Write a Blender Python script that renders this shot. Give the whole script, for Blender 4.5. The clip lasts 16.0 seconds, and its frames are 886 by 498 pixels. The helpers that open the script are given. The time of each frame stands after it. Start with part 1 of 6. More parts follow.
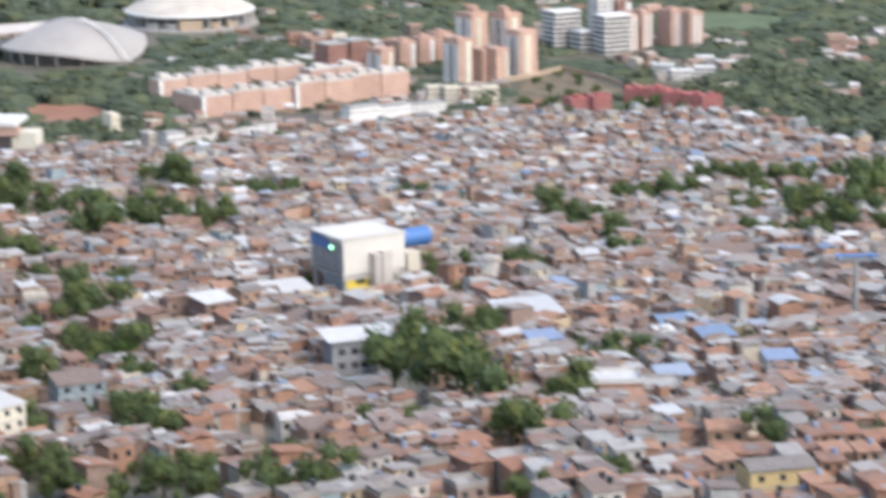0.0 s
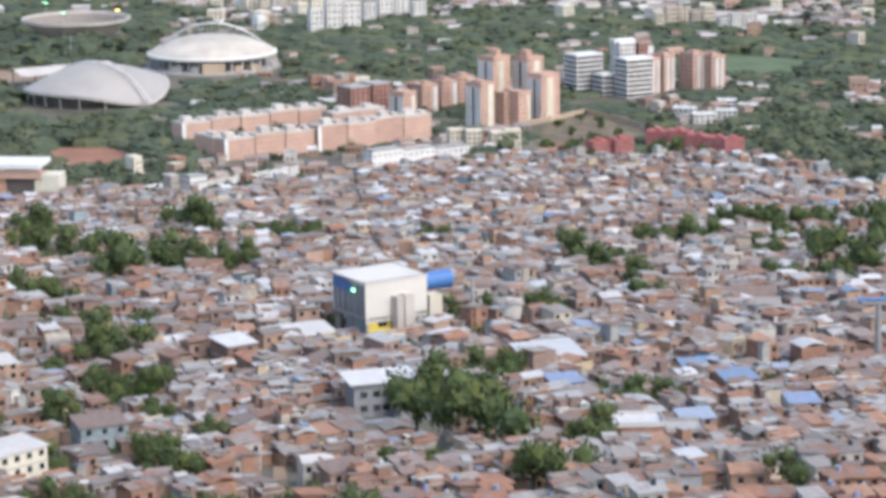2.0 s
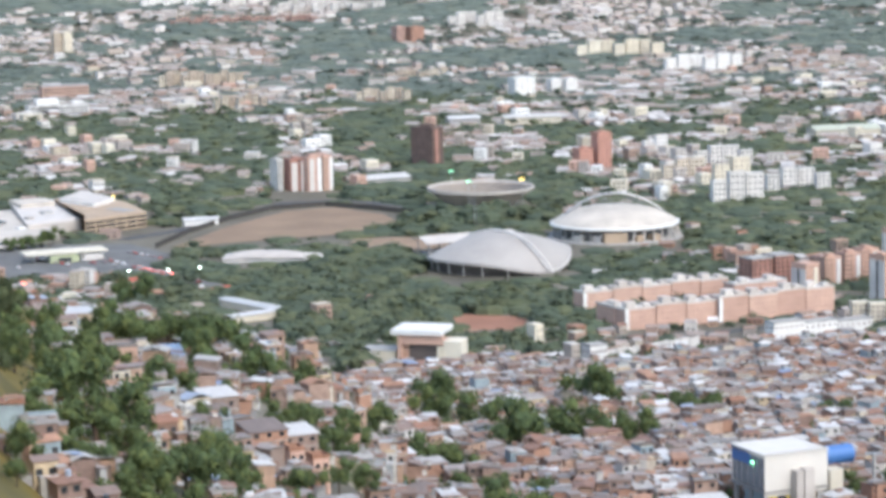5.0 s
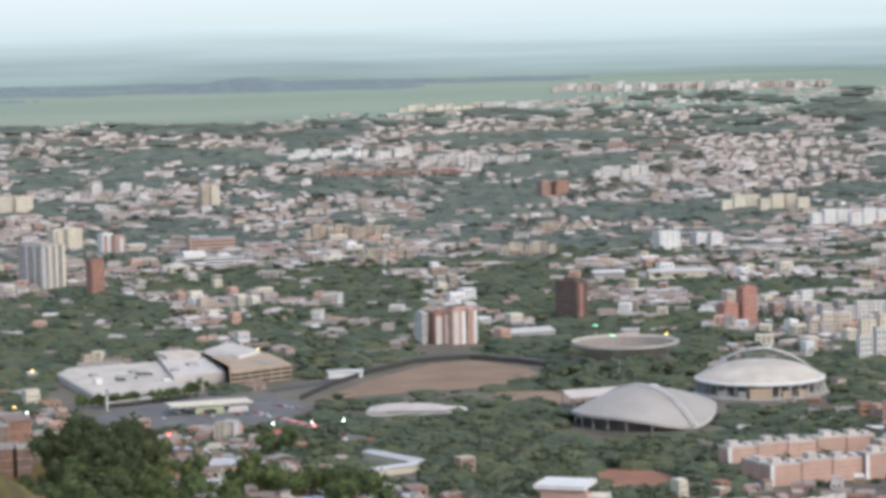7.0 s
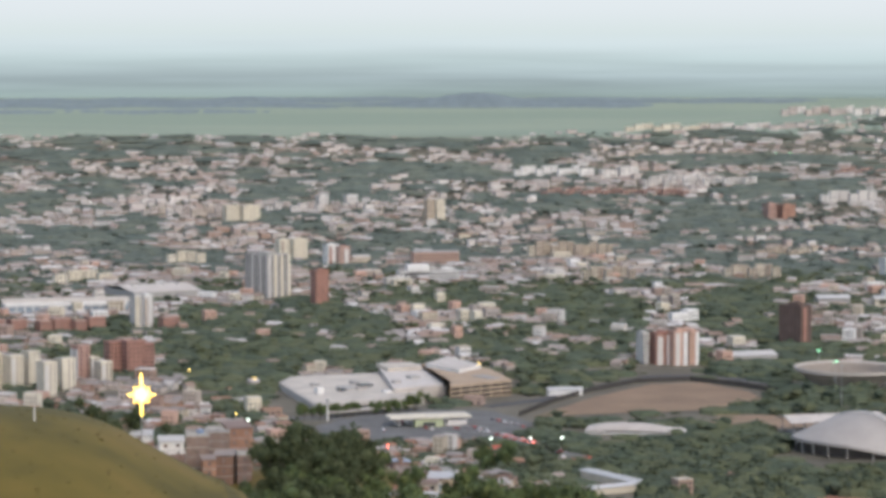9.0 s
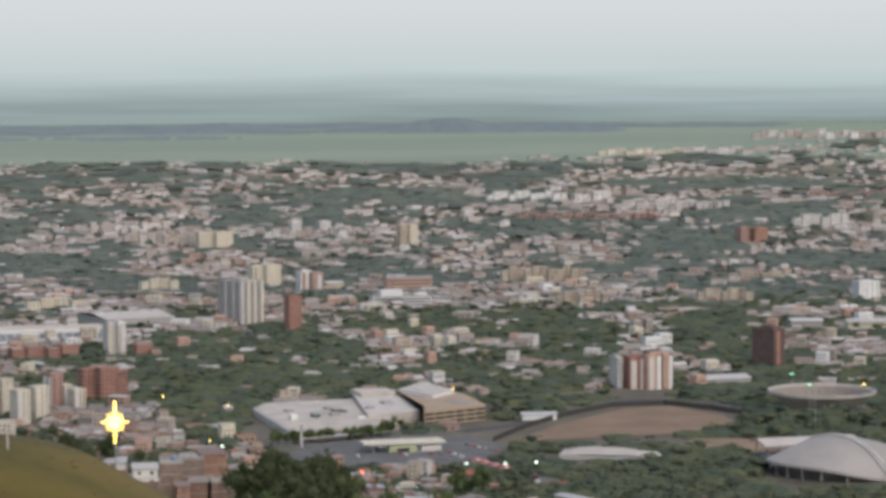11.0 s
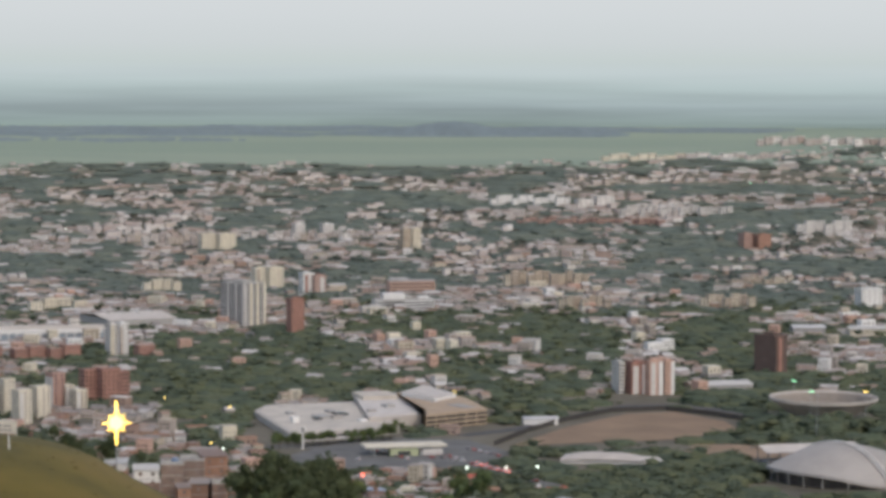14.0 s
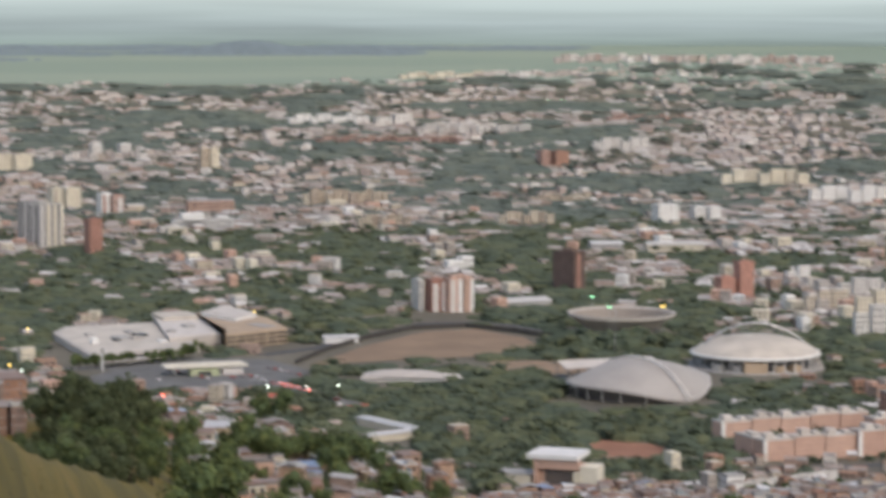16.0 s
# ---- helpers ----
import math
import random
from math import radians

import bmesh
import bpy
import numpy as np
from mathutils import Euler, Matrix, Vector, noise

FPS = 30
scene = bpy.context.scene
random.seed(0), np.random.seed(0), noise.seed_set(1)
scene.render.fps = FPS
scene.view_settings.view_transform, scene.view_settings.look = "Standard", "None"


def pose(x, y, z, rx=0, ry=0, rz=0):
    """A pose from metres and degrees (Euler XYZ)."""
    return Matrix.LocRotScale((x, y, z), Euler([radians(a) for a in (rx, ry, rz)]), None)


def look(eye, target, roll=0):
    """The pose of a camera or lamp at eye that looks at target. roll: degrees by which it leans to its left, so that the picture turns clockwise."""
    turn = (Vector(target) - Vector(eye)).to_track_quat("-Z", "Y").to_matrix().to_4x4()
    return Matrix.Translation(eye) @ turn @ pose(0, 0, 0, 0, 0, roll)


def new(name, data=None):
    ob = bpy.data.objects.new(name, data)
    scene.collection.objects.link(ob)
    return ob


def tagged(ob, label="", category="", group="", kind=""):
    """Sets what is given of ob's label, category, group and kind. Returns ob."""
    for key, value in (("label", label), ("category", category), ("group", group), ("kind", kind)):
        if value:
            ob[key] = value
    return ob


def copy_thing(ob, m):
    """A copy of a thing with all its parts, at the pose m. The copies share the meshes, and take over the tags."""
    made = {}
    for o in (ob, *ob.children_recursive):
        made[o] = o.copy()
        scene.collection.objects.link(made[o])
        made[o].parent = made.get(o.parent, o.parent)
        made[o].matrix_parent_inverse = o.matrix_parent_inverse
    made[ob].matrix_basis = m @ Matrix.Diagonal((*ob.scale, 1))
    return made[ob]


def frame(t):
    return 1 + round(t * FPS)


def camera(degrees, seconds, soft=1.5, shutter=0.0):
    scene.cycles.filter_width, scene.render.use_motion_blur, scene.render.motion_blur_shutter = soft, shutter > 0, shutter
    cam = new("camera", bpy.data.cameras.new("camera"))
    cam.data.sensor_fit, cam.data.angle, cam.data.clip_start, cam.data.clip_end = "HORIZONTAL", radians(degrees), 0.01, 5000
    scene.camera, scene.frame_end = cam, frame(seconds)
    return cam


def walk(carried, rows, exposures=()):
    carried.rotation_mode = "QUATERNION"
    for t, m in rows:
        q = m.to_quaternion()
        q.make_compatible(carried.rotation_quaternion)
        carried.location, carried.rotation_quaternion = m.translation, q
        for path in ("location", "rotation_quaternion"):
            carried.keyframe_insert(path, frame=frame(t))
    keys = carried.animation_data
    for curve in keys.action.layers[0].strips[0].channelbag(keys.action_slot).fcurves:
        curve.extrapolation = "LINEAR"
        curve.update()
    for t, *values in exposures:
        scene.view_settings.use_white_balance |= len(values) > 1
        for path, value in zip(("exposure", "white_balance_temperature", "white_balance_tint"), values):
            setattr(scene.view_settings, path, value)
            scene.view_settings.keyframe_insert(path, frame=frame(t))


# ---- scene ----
EYE = 280.0
cam = camera(17.94, 16.0, soft=3.9, shutter=0.5)
# seconds, turn to the right, tilt down, roll, in degrees: one standing place, held by hand
PATH = (
    (0.0, 15.466, 12.645, -0.724), (0.2, 14.603, 12.246, -0.837), (0.5, 14.265, 12.258, -0.695), (0.7, 14.197, 12.066, -0.580),
    (1.0, 14.192, 11.931, -0.477), (1.5, 14.260, 11.857, -0.555), (1.8, 15.052, 11.933, -0.638), (2.0, 15.017, 11.763, -0.764),
    (2.2, 14.884, 11.267, -0.756), (2.5, 14.647, 10.659, -0.670), (2.7, 14.168, 10.331, -1.036), (3.0, 12.539, 9.889, -1.281),
    (3.2, 12.148, 9.532, -1.150), (3.5, 11.137, 9.284, -1.219), (3.8, 10.144, 8.786, -1.270), (4.0, 9.397, 8.855, -1.316),
    (4.2, 9.044, 9.176, -1.048), (4.5, 7.409, 8.895, -1.232), (4.7, 6.874, 8.580, -1.444), (5.0, 6.797, 8.156, -1.238),
    (5.2, 6.230, 7.736, -1.300), (7.3, 3.259, 4.867, -0.957), (7.5, 2.760, 4.973, -0.759), (7.8, 2.496, 4.949, -0.699),
    (8.0, 2.018, 4.845, -0.351), (8.2, 1.569, 4.897, -0.167), (8.5, 0.726, 4.762, -0.074), (8.8, -0.469, 4.665, -0.145),
    (9.0, -0.671, 4.559, 0.002), (9.2, -0.511, 4.211, 0.042), (11.3, -0.100, 4.043, -0.274), (11.5, -0.020, 4.046, -0.167),
    (12.0, -0.077, 4.030, -0.019), (12.5, 0.000, 4.019, 0.001), (13.0, 0.196, 4.099, 0.277), (13.5, -0.106, 4.066, 0.386),
    (14.0, -0.179, 3.969, 0.211), (14.5, 0.154, 4.012, 0.092), (15.0, 0.844, 4.127, 0.295), (15.2, 1.177, 4.222, 0.137),
    (15.5, 2.400, 4.802, 0.323), (15.7, 2.927, 5.019, 0.221), (16.0, 3.934, 5.619, 0.078))
walk(cam, [(t, pose(0, 0, EYE, 90 - b, 0, -a) @ pose(0, 0, 0, 0, 0, c)) for t, a, b, c in PATH],
     exposures=((0.0, 1.16, 6850, 10), (0.5, 1.04, 6800, 10), (2.0, 1.04, 6700, 10), (3.5, 1.08, 6650, 8), (5.2, 1.10, 6550, 8), (7.3, 0.53, 6900, 11), (9.2, 0.43, 7100, 12), (11.3, 0.14, 7250, 12), (15.0, 0.12, 7250, 12), (16.0, 0.36, 7450, 13)))

# ---- sky and light ----
world = bpy.data.worlds.new("dusk_sky")
scene.world = world
world.use_nodes = True
wn = world.node_tree.nodes
sky = wn.new("ShaderNodeTexSky")
sky.sky_type, sky.sun_disc = "NISHITA", False
sky.sun_elevation, sky.sun_rotation = radians(48), radians(150)
sky.air_density, sky.dust_density, sky.ozone_density = 1.0, 1.5, 1.0
world.node_tree.links.new(sky.outputs[0], wn["Background"].inputs[0])
wn["Background"].inputs[1].default_value = 0.15
sun = new("sun", bpy.data.lights.new("sun", "SUN"))
sun.data.energy, sun.data.angle, sun.data.color = 1.1, radians(50), (1.0, 0.94, 0.87)
sun.matrix_world = look((0, 0, 0), (-0.33, 0.58, -0.74))

def smooth(a, b, x):
    k = min(1.0, max(0.0, (x - a) / (b - a)))
    return k * k * (3 - 2 * k)
def ramp(x, pairs):
    for (a, u), (b, v) in zip(pairs, pairs[1:]):
        if x < b:
            return u + (v - u) * max(0.0, (x - a) / (b - a))
    return pairs[-1][1]
def mound_line(az):
    return ramp(az, ((-5.1, 350), (-4.45, 400), (-3.46, 478), (-2.85, 525), (-2.33, 563), (-1.95, 580)))


def mound_z(az, d):
    """The grassy mound: a ridge that falls and runs away to the right."""
    crest = ramp(az, ((-14, 233), (-9.7, 232), (-8.97, 231.6), (-8.4, 231.0), (-7.83, 230.1), (-7.25, 228.4), (-6.68, 226.2), (-5.65, 222.6), (-5.1, 221.2), (-4.45, 210), (-3.46, 194.1), (-2.85, 183.4), (-2.33, 175.2), (-1.95, 169), (-1.6, 155), (3, 60)))
    return crest - 0.004 * (d - mound_line(az)) ** 2


def ground_z(x, y):
    """Height of the ground: camera hill, shanty slope, grassy mound, valley plain, far rise."""
    d = math.hypot(x, y)
    az = math.degrees(math.atan2(x, y))
    az = az if abs(az) < 60 else math.copysign(60, az)
    if d > 3500:
        el = 4.574 - (d - 3500) * (4.574 - 1.2) / 1400
        return EYE - d * math.tan(math.radians(el))
    # slope of the shanty town
    q = (1500 - d) / 120
    base = 0.1295 * 120 * (math.log1p(math.exp(-abs(q))) + max(q, 0))
    base *= 1 - smooth(1500, 1950, d)
    # spur on the left
    top = ramp(az, ((-14, 164), (-7, 149), (-5.3, 137), (-4.4, 140), (-3, 147), (-1.6, 138), (0, 130), (2, 123), (4, 112), (6, 92), (8, 60)))
    ridge = top + 0.10 * (850 - d) if d < 850 else top
    k = (1 - smooth(870, 1150, d)) * (1 - smooth(4, 8, az))
    z = base + (ridge - base) * k if ridge > base else base
    z = max(z, mound_z(az, d))
    # hill under the camera
    if d < 200:
        z = max(z, 278.3 - d * 0.45)
    return z


def polar(az, d, z=None):
    x, y = d * math.sin(radians(az)), d * math.cos(radians(az))
    return Vector((x, y, ground_z(x, y) if z is None else z))


def shrink(d):
    """The far plain is drawn nearer than it lies; things on it are smaller in proportion."""
    return 1.0 if d < 3500 else math.tan(radians(4.574 - (d - 3500) * (4.574 - 1.2) / 1400)) * d / EYE


def facing(az, d, turn=0.0, z=None):
    """A pose on the ground, turned from facing the hill by that many degrees."""
    p = polar(az, d, z)
    return Matrix.Translation(p) @ pose(0, 0, 0, 0, 0, turn - az)


# ---- materials ----
def surface(name, colours, rough=0.85, vary=0.25, scale=0.6, fine=6.0, metal=0.0, bump=0.3, streak=1.0, glow=0.0, gloss=0.5):
    """A weathered surface: one of the colours for each piece, stains and grain at two scales, fine relief."""
    m = bpy.data.materials.new(name)
    m.use_nodes = True
    t, n, lk = m.node_tree, m.node_tree.nodes, m.node_tree.links
    b = n["Principled BSDF"]
    info, geo, add, fr = n.new("ShaderNodeObjectInfo"), n.new("ShaderNodeNewGeometry"), n.new("ShaderNodeMath"), n.new("ShaderNodeMath")
    fr.operation = "FRACT"
    lk.new(info.outputs["Random"], add.inputs[0]), lk.new(geo.outputs["Random Per Island"], add.inputs[1])
    lk.new(add.outputs[0], fr.inputs[0])
    r = n.new("ShaderNodeValToRGB")
    r.color_ramp.interpolation = "CONSTANT"
    while len(r.color_ramp.elements) < len(colours):
        r.color_ramp.elements.new(1.0)
    for i, c in enumerate(colours):
        r.color_ramp.elements[i].position, r.color_ramp.elements[i].color = i / len(colours), (*c, 1)
    lk.new(fr.outputs[0], r.inputs[0])
    mp = n.new("ShaderNodeMapping")
    mp.inputs["Scale"].default_value = (1, 1, streak)
    lk.new(geo.outputs["Position"], mp.inputs[0])
    big, small = n.new("ShaderNodeTexNoise"), n.new("ShaderNodeTexNoise")
    big.inputs["Scale"].default_value, big.inputs["Detail"].default_value = scale, 4
    small.inputs["Scale"].default_value, small.inputs["Detail"].default_value = fine, 3
    lk.new(mp.outputs[0], big.inputs[0]), lk.new(mp.outputs[0], small.inputs[0])
    mixn = n.new("ShaderNodeMath")
    mixn.operation = "MULTIPLY_ADD"
    lk.new(small.outputs[0], mixn.inputs[0])
    mixn.inputs[1].default_value = 0.5
    lk.new(big.outputs[0], mixn.inputs[2])
    rng = n.new("ShaderNodeMapRange")
    rng.inputs["From Min"].default_value, rng.inputs["From Max"].default_value = 0.45, 1.05
    rng.inputs["To Min"].default_value, rng.inputs["To Max"].default_value = 1 - vary, 1 + vary * 0.6
    lk.new(mixn.outputs[0], rng.inputs[0])
    mul = n.new("ShaderNodeVectorMath")
    mul.operation = "SCALE"
    lk.new(r.outputs[0], mul.inputs[0]), lk.new(rng.outputs[0], mul.inputs["Scale"])
    lk.new(mul.outputs[0], b.inputs["Base Color"])
    b.inputs["Roughness"].default_value, b.inputs["Metallic"].default_value = rough, metal
    b.inputs["Specular IOR Level"].default_value = gloss
    if bump:
        bm = n.new("ShaderNodeBump")
        bm.inputs["Strength"].default_value, bm.inputs["Distance"].default_value = bump, 0.1
        lk.new(small.outputs[0], bm.inputs["Height"]), lk.new(bm.outputs[0], b.inputs["Normal"])
    if glow:
        b.inputs["Emission Color"].default_value = (*colours[0], 1)
        b.inputs["Emission Strength"].default_value = glow
    return m


BRICK = surface("raw_brick", [(.34, .19, .13), (.40, .23, .16), (.28, .175, .13), (.42, .28, .20), (.27, .20, .165), (.36, .25, .20), (.31, .22, .18), (.25, .17, .14)], vary=.35, fine=3)
PLASTER = surface("painted_plaster", [(.50, .47, .43), (.60, .58, .54), (.40, .36, .31), (.54, .43, .29), (.33, .345, .345), (.55, .49, .40), (.30, .37, .40), (.48, .33, .25)], vary=.32)
SHEET = surface("roof_sheet", [(.288, .265, .246), (.223, .200, .186), (.358, .335, .316), (.205, .163, .144), (.288, .237, .214), (.409, .395, .381), (.233, .172, .144), (.326, .288, .265), (.260, .191, .163)], rough=.7, vary=.32, scale=.9)
BRIGHT = surface("bright_roof_sheet", [(.612, .603, .594), (.513, .513, .513), (.558, .540, .513)], rough=.5, vary=.18)
CLAY = surface("clay_roof_tile", [(.33, .17, .11), (.38, .22, .15), (.27, .16, .12)], vary=.4)
BLUE = surface("blue_roof_sheet", [(.24, .30, .43), (.33, .38, .47), (.19, .265, .39)], rough=.5, vary=.25)
GLASS = surface("dark_window", [(.035, .04, .045), (.06, .065, .07), (.025, .03, .035)], rough=.25, vary=.2, bump=0)
CURTAIN = surface("curtained_window", [(.20, .15, .135), (.26, .20, .18), (.16, .125, .115)], rough=.4, vary=.2, bump=0)
DOOR = surface("metal_door", [(.20, .18, .16), (.30, .30, .30), (.16, .10, .07)], rough=.5)
CONCRETE = surface("concrete", [(.42, .41, .39), (.36, .35, .34)], vary=.3)
WHITE = surface("white_paint", [(.74, .73, .71)], rough=.6, vary=.12, scale=.15)
PINK = surface("pink_brick", [(.55, .36, .285), (.52, .335, .265), (.58, .385, .305)], vary=.16, scale=.12, fine=2)
REDBRICK = surface("red_brick", [(.39, .205, .16), (.36, .19, .15)], vary=.25, scale=.15, fine=2)
ORANGE = surface("orange_brick", [(.58, .38, .30), (.54, .355, .275)], vary=.2, scale=.15, fine=2)
REDPAINT = surface("red_painted_brick", [(.46, .15, .14), (.42, .14, .13)], vary=.25)
CREAM = surface("cream_render", [(.66, .60, .48), (.70, .65, .54), (.60, .55, .45)], vary=.18, scale=.1)
CITYWALL = surface("town_wall", [(.508, .472, .435), (.381, .336, .299), (.453, .389, .336), (.634, .616, .589), (.381, .281, .236), (.363, .253, .200), (.508, .444, .353), (.399, .363, .336), (.598, .562, .517), (.525, .453, .399)], vary=.25, scale=.2)
CITYROOF = surface("town_roof", [(.331, .248, .207), (.294, .267, .248), (.386, .340, .313), (.497, .469, .451), (.313, .221, .175), (.267, .244, .230), (.368, .304, .267), (.589, .570, .552), (.331, .276, .244)], vary=.3, scale=.2)
LEAF = surface("leaves", [(.105, .144, .060), (.083, .117, .056), (.124, .156, .060), (.095, .131, .063), (.131, .154, .056), (.075, .107, .054)], rough=.9, vary=.4, scale=.35, fine=2, bump=0, gloss=.12)
DARKLEAF = surface("dark_leaves", [(.073, .093, .049), (.065, .084, .045), (.089, .104, .052), (.080, .099, .048)], rough=.9, vary=.4, scale=.35, fine=2, bump=0, gloss=.12)
PALELEAF = surface("bright_leaves", [(.085, .145, .045), (.095, .155, .05)], rough=.9, vary=.35, scale=.5, fine=3, bump=0, gloss=.12)
WOODS = surface("woodland_leaves", [(.101, .125, .081), (.081, .103, .074), (.115, .132, .083), (.091, .114, .081), (.119, .133, .078), (.109, .125, .072), (.075, .097, .068)], rough=.95, vary=.3, scale=.12, fine=.8, bump=0, gloss=.1)
# far walls, roofs and leaves: haze is put into the base colours
FARWALL = surface("hazed_suburb_wall", [(.561, .512, .483), (.483, .425, .396), (.637, .598, .570), (.444, .357, .319), (.531, .464, .405), (.464, .416, .386), (.695, .667, .637)], vary=.2, scale=.1)
FARROOF = surface("hazed_suburb_roof", [(.409, .344, .316), (.353, .321, .307), (.484, .437, .409), (.558, .530, .512), (.372, .288, .251)], vary=.2, scale=.1)
FARWOODS = surface("hazed_suburb_leaves", [(.132, .159, .137), (.112, .139, .123), (.146, .168, .137)], rough=.95, vary=.3, scale=.06, fine=.4, bump=0, gloss=.1)
# belt leaves turned pale blue: distance haze painted into the colour
HAZEWOODS = surface("hazed_tree_belt", [(.165, .212, .24), (.158, .205, .232)], rough=.9, vary=.15, scale=.05, fine=.4, bump=0)
BARK = surface("bark", [(.10, .075, .055)], vary=.4, fine=9)
PALECAP = surface("weathered_white_roof", [(.57, .525, .48), (.62, .575, .53), (.51, .465, .425)], rough=.7, vary=.2, scale=.1)
ROOFWHITE = surface("white_membrane_roof", [(.57, .515, .445)], rough=.6, vary=.28, scale=.07, fine=.8)
SHELLGREY = surface("grey_shell_roof", [(.385, .36, .335)], rough=.7, vary=.14, scale=.06, fine=.6)
ROOFSLAB = surface("stained_roof_slab", [(.30, .285, .265), (.26, .24, .225), (.34, .32, .30)], vary=.4, scale=.7)
STEEL = surface("galvanised_steel", [(.42, .43, .44)], rough=.45, metal=.6, vary=.2)
WORNASPHALT = surface("worn_asphalt", [(.155, .155, .15)], vary=.35, scale=.06)
YELLOWWALL = surface("ochre_render", [(.60, .47, .24)], vary=.2)
ASPHALT = surface("asphalt", [(.085, .085, .088)], vary=.3, scale=.1)
DIRT = surface("bare_earth", [(.30, .21, .14)], vary=.35, scale=.05, fine=.6)
SCRUB = surface("scrubby_earth", [(.19, .15, .095)], vary=.6, scale=.12, fine=.5)
FIELDSOIL = surface("dry_field", [(.27, .185, .12)], vary=.3, scale=.03, fine=.4)
CLAYCOURT = surface("clay_court", [(.32, .15, .09)], vary=.25, scale=.06)
LAWN = surface("lawn", [(.11, .15, .075)], vary=.35, scale=.05, fine=.8)
GREYBLUE = surface("grey_blue_cladding", [(.30, .36, .42)], rough=.5, vary=.15)
BLUEPAINT = surface("blue_cladding", [(.065, .18, .44)], rough=.45, vary=.12)
YELLOW = surface("yellow_wall", [(.75, .58, .10)], vary=.15)
STATIONWHITE = surface("white_cladding_panel", [(.68, .645, .59)], rough=.6, vary=.08, scale=.2)
OFFWHITE = surface("aged_white_render", [(.60, .575, .55), (.64, .615, .585)], rough=.7, vary=.18, scale=.12)
PINKPANE = surface("curtained_pink_window", [(.36, .24, .20), (.42, .29, .24), (.30, .20, .17)], rough=.5, vary=.2, bump=0)
DARKBRICK = surface("dark_brown_brick", [(.15, .10, .085)], vary=.25, scale=.15, fine=2)
ROSE = surface("rose_brick", [(.44, .285, .24), (.48, .33, .28), (.40, .25, .21)], vary=.2, scale=.15, fine=2)
CORAL = surface("coral_brick", [(.52, .27, .21), (.48, .25, .20)], vary=.2, scale=.15, fine=2)
TERRACOTTA = surface("terracotta_render", [(.40, .225, .165)], vary=.2, scale=.12)
MALLWALL = surface("pale_mall_wall", [(.52, .48, .44)], vary=.2, scale=.1)
TAN = surface("tan_render", [(.44, .335, .24)], vary=.18, scale=.1)
TANCREAM = surface("tan_cream_render", [(.50, .42, .335), (.58, .51, .415), (.45, .375, .31)], vary=.2, scale=.1)
LAMPYELLOW = surface("amber_lamp_glow", [(1.0, .70, .16)], glow=4.5, bump=0)
LAMPWHITE = surface("white_lamp_glow", [(.80, 1.0, .92)], glow=5, bump=0)
LAMPGREEN = surface("green_lamp_glow", [(.30, 1.0, .55)], glow=2.2, bump=0)
LAMPRED = surface("red_lamp_glow", [(1.0, .16, .10)], glow=7, bump=0)

# ---- mesh helpers ----
BOXV = np.array([(x, y, z) for z in (0, 1) for y in (-.5, .5) for x in (-.5, .5)], float)
BOXF = np.array([(0, 2, 3), (0, 3, 1), (4, 5, 7), (4, 7, 6), (0, 1, 5), (0, 5, 4), (1, 3, 7), (1, 7, 5), (3, 2, 6), (3, 6, 7), (2, 0, 4), (2, 4, 6)])


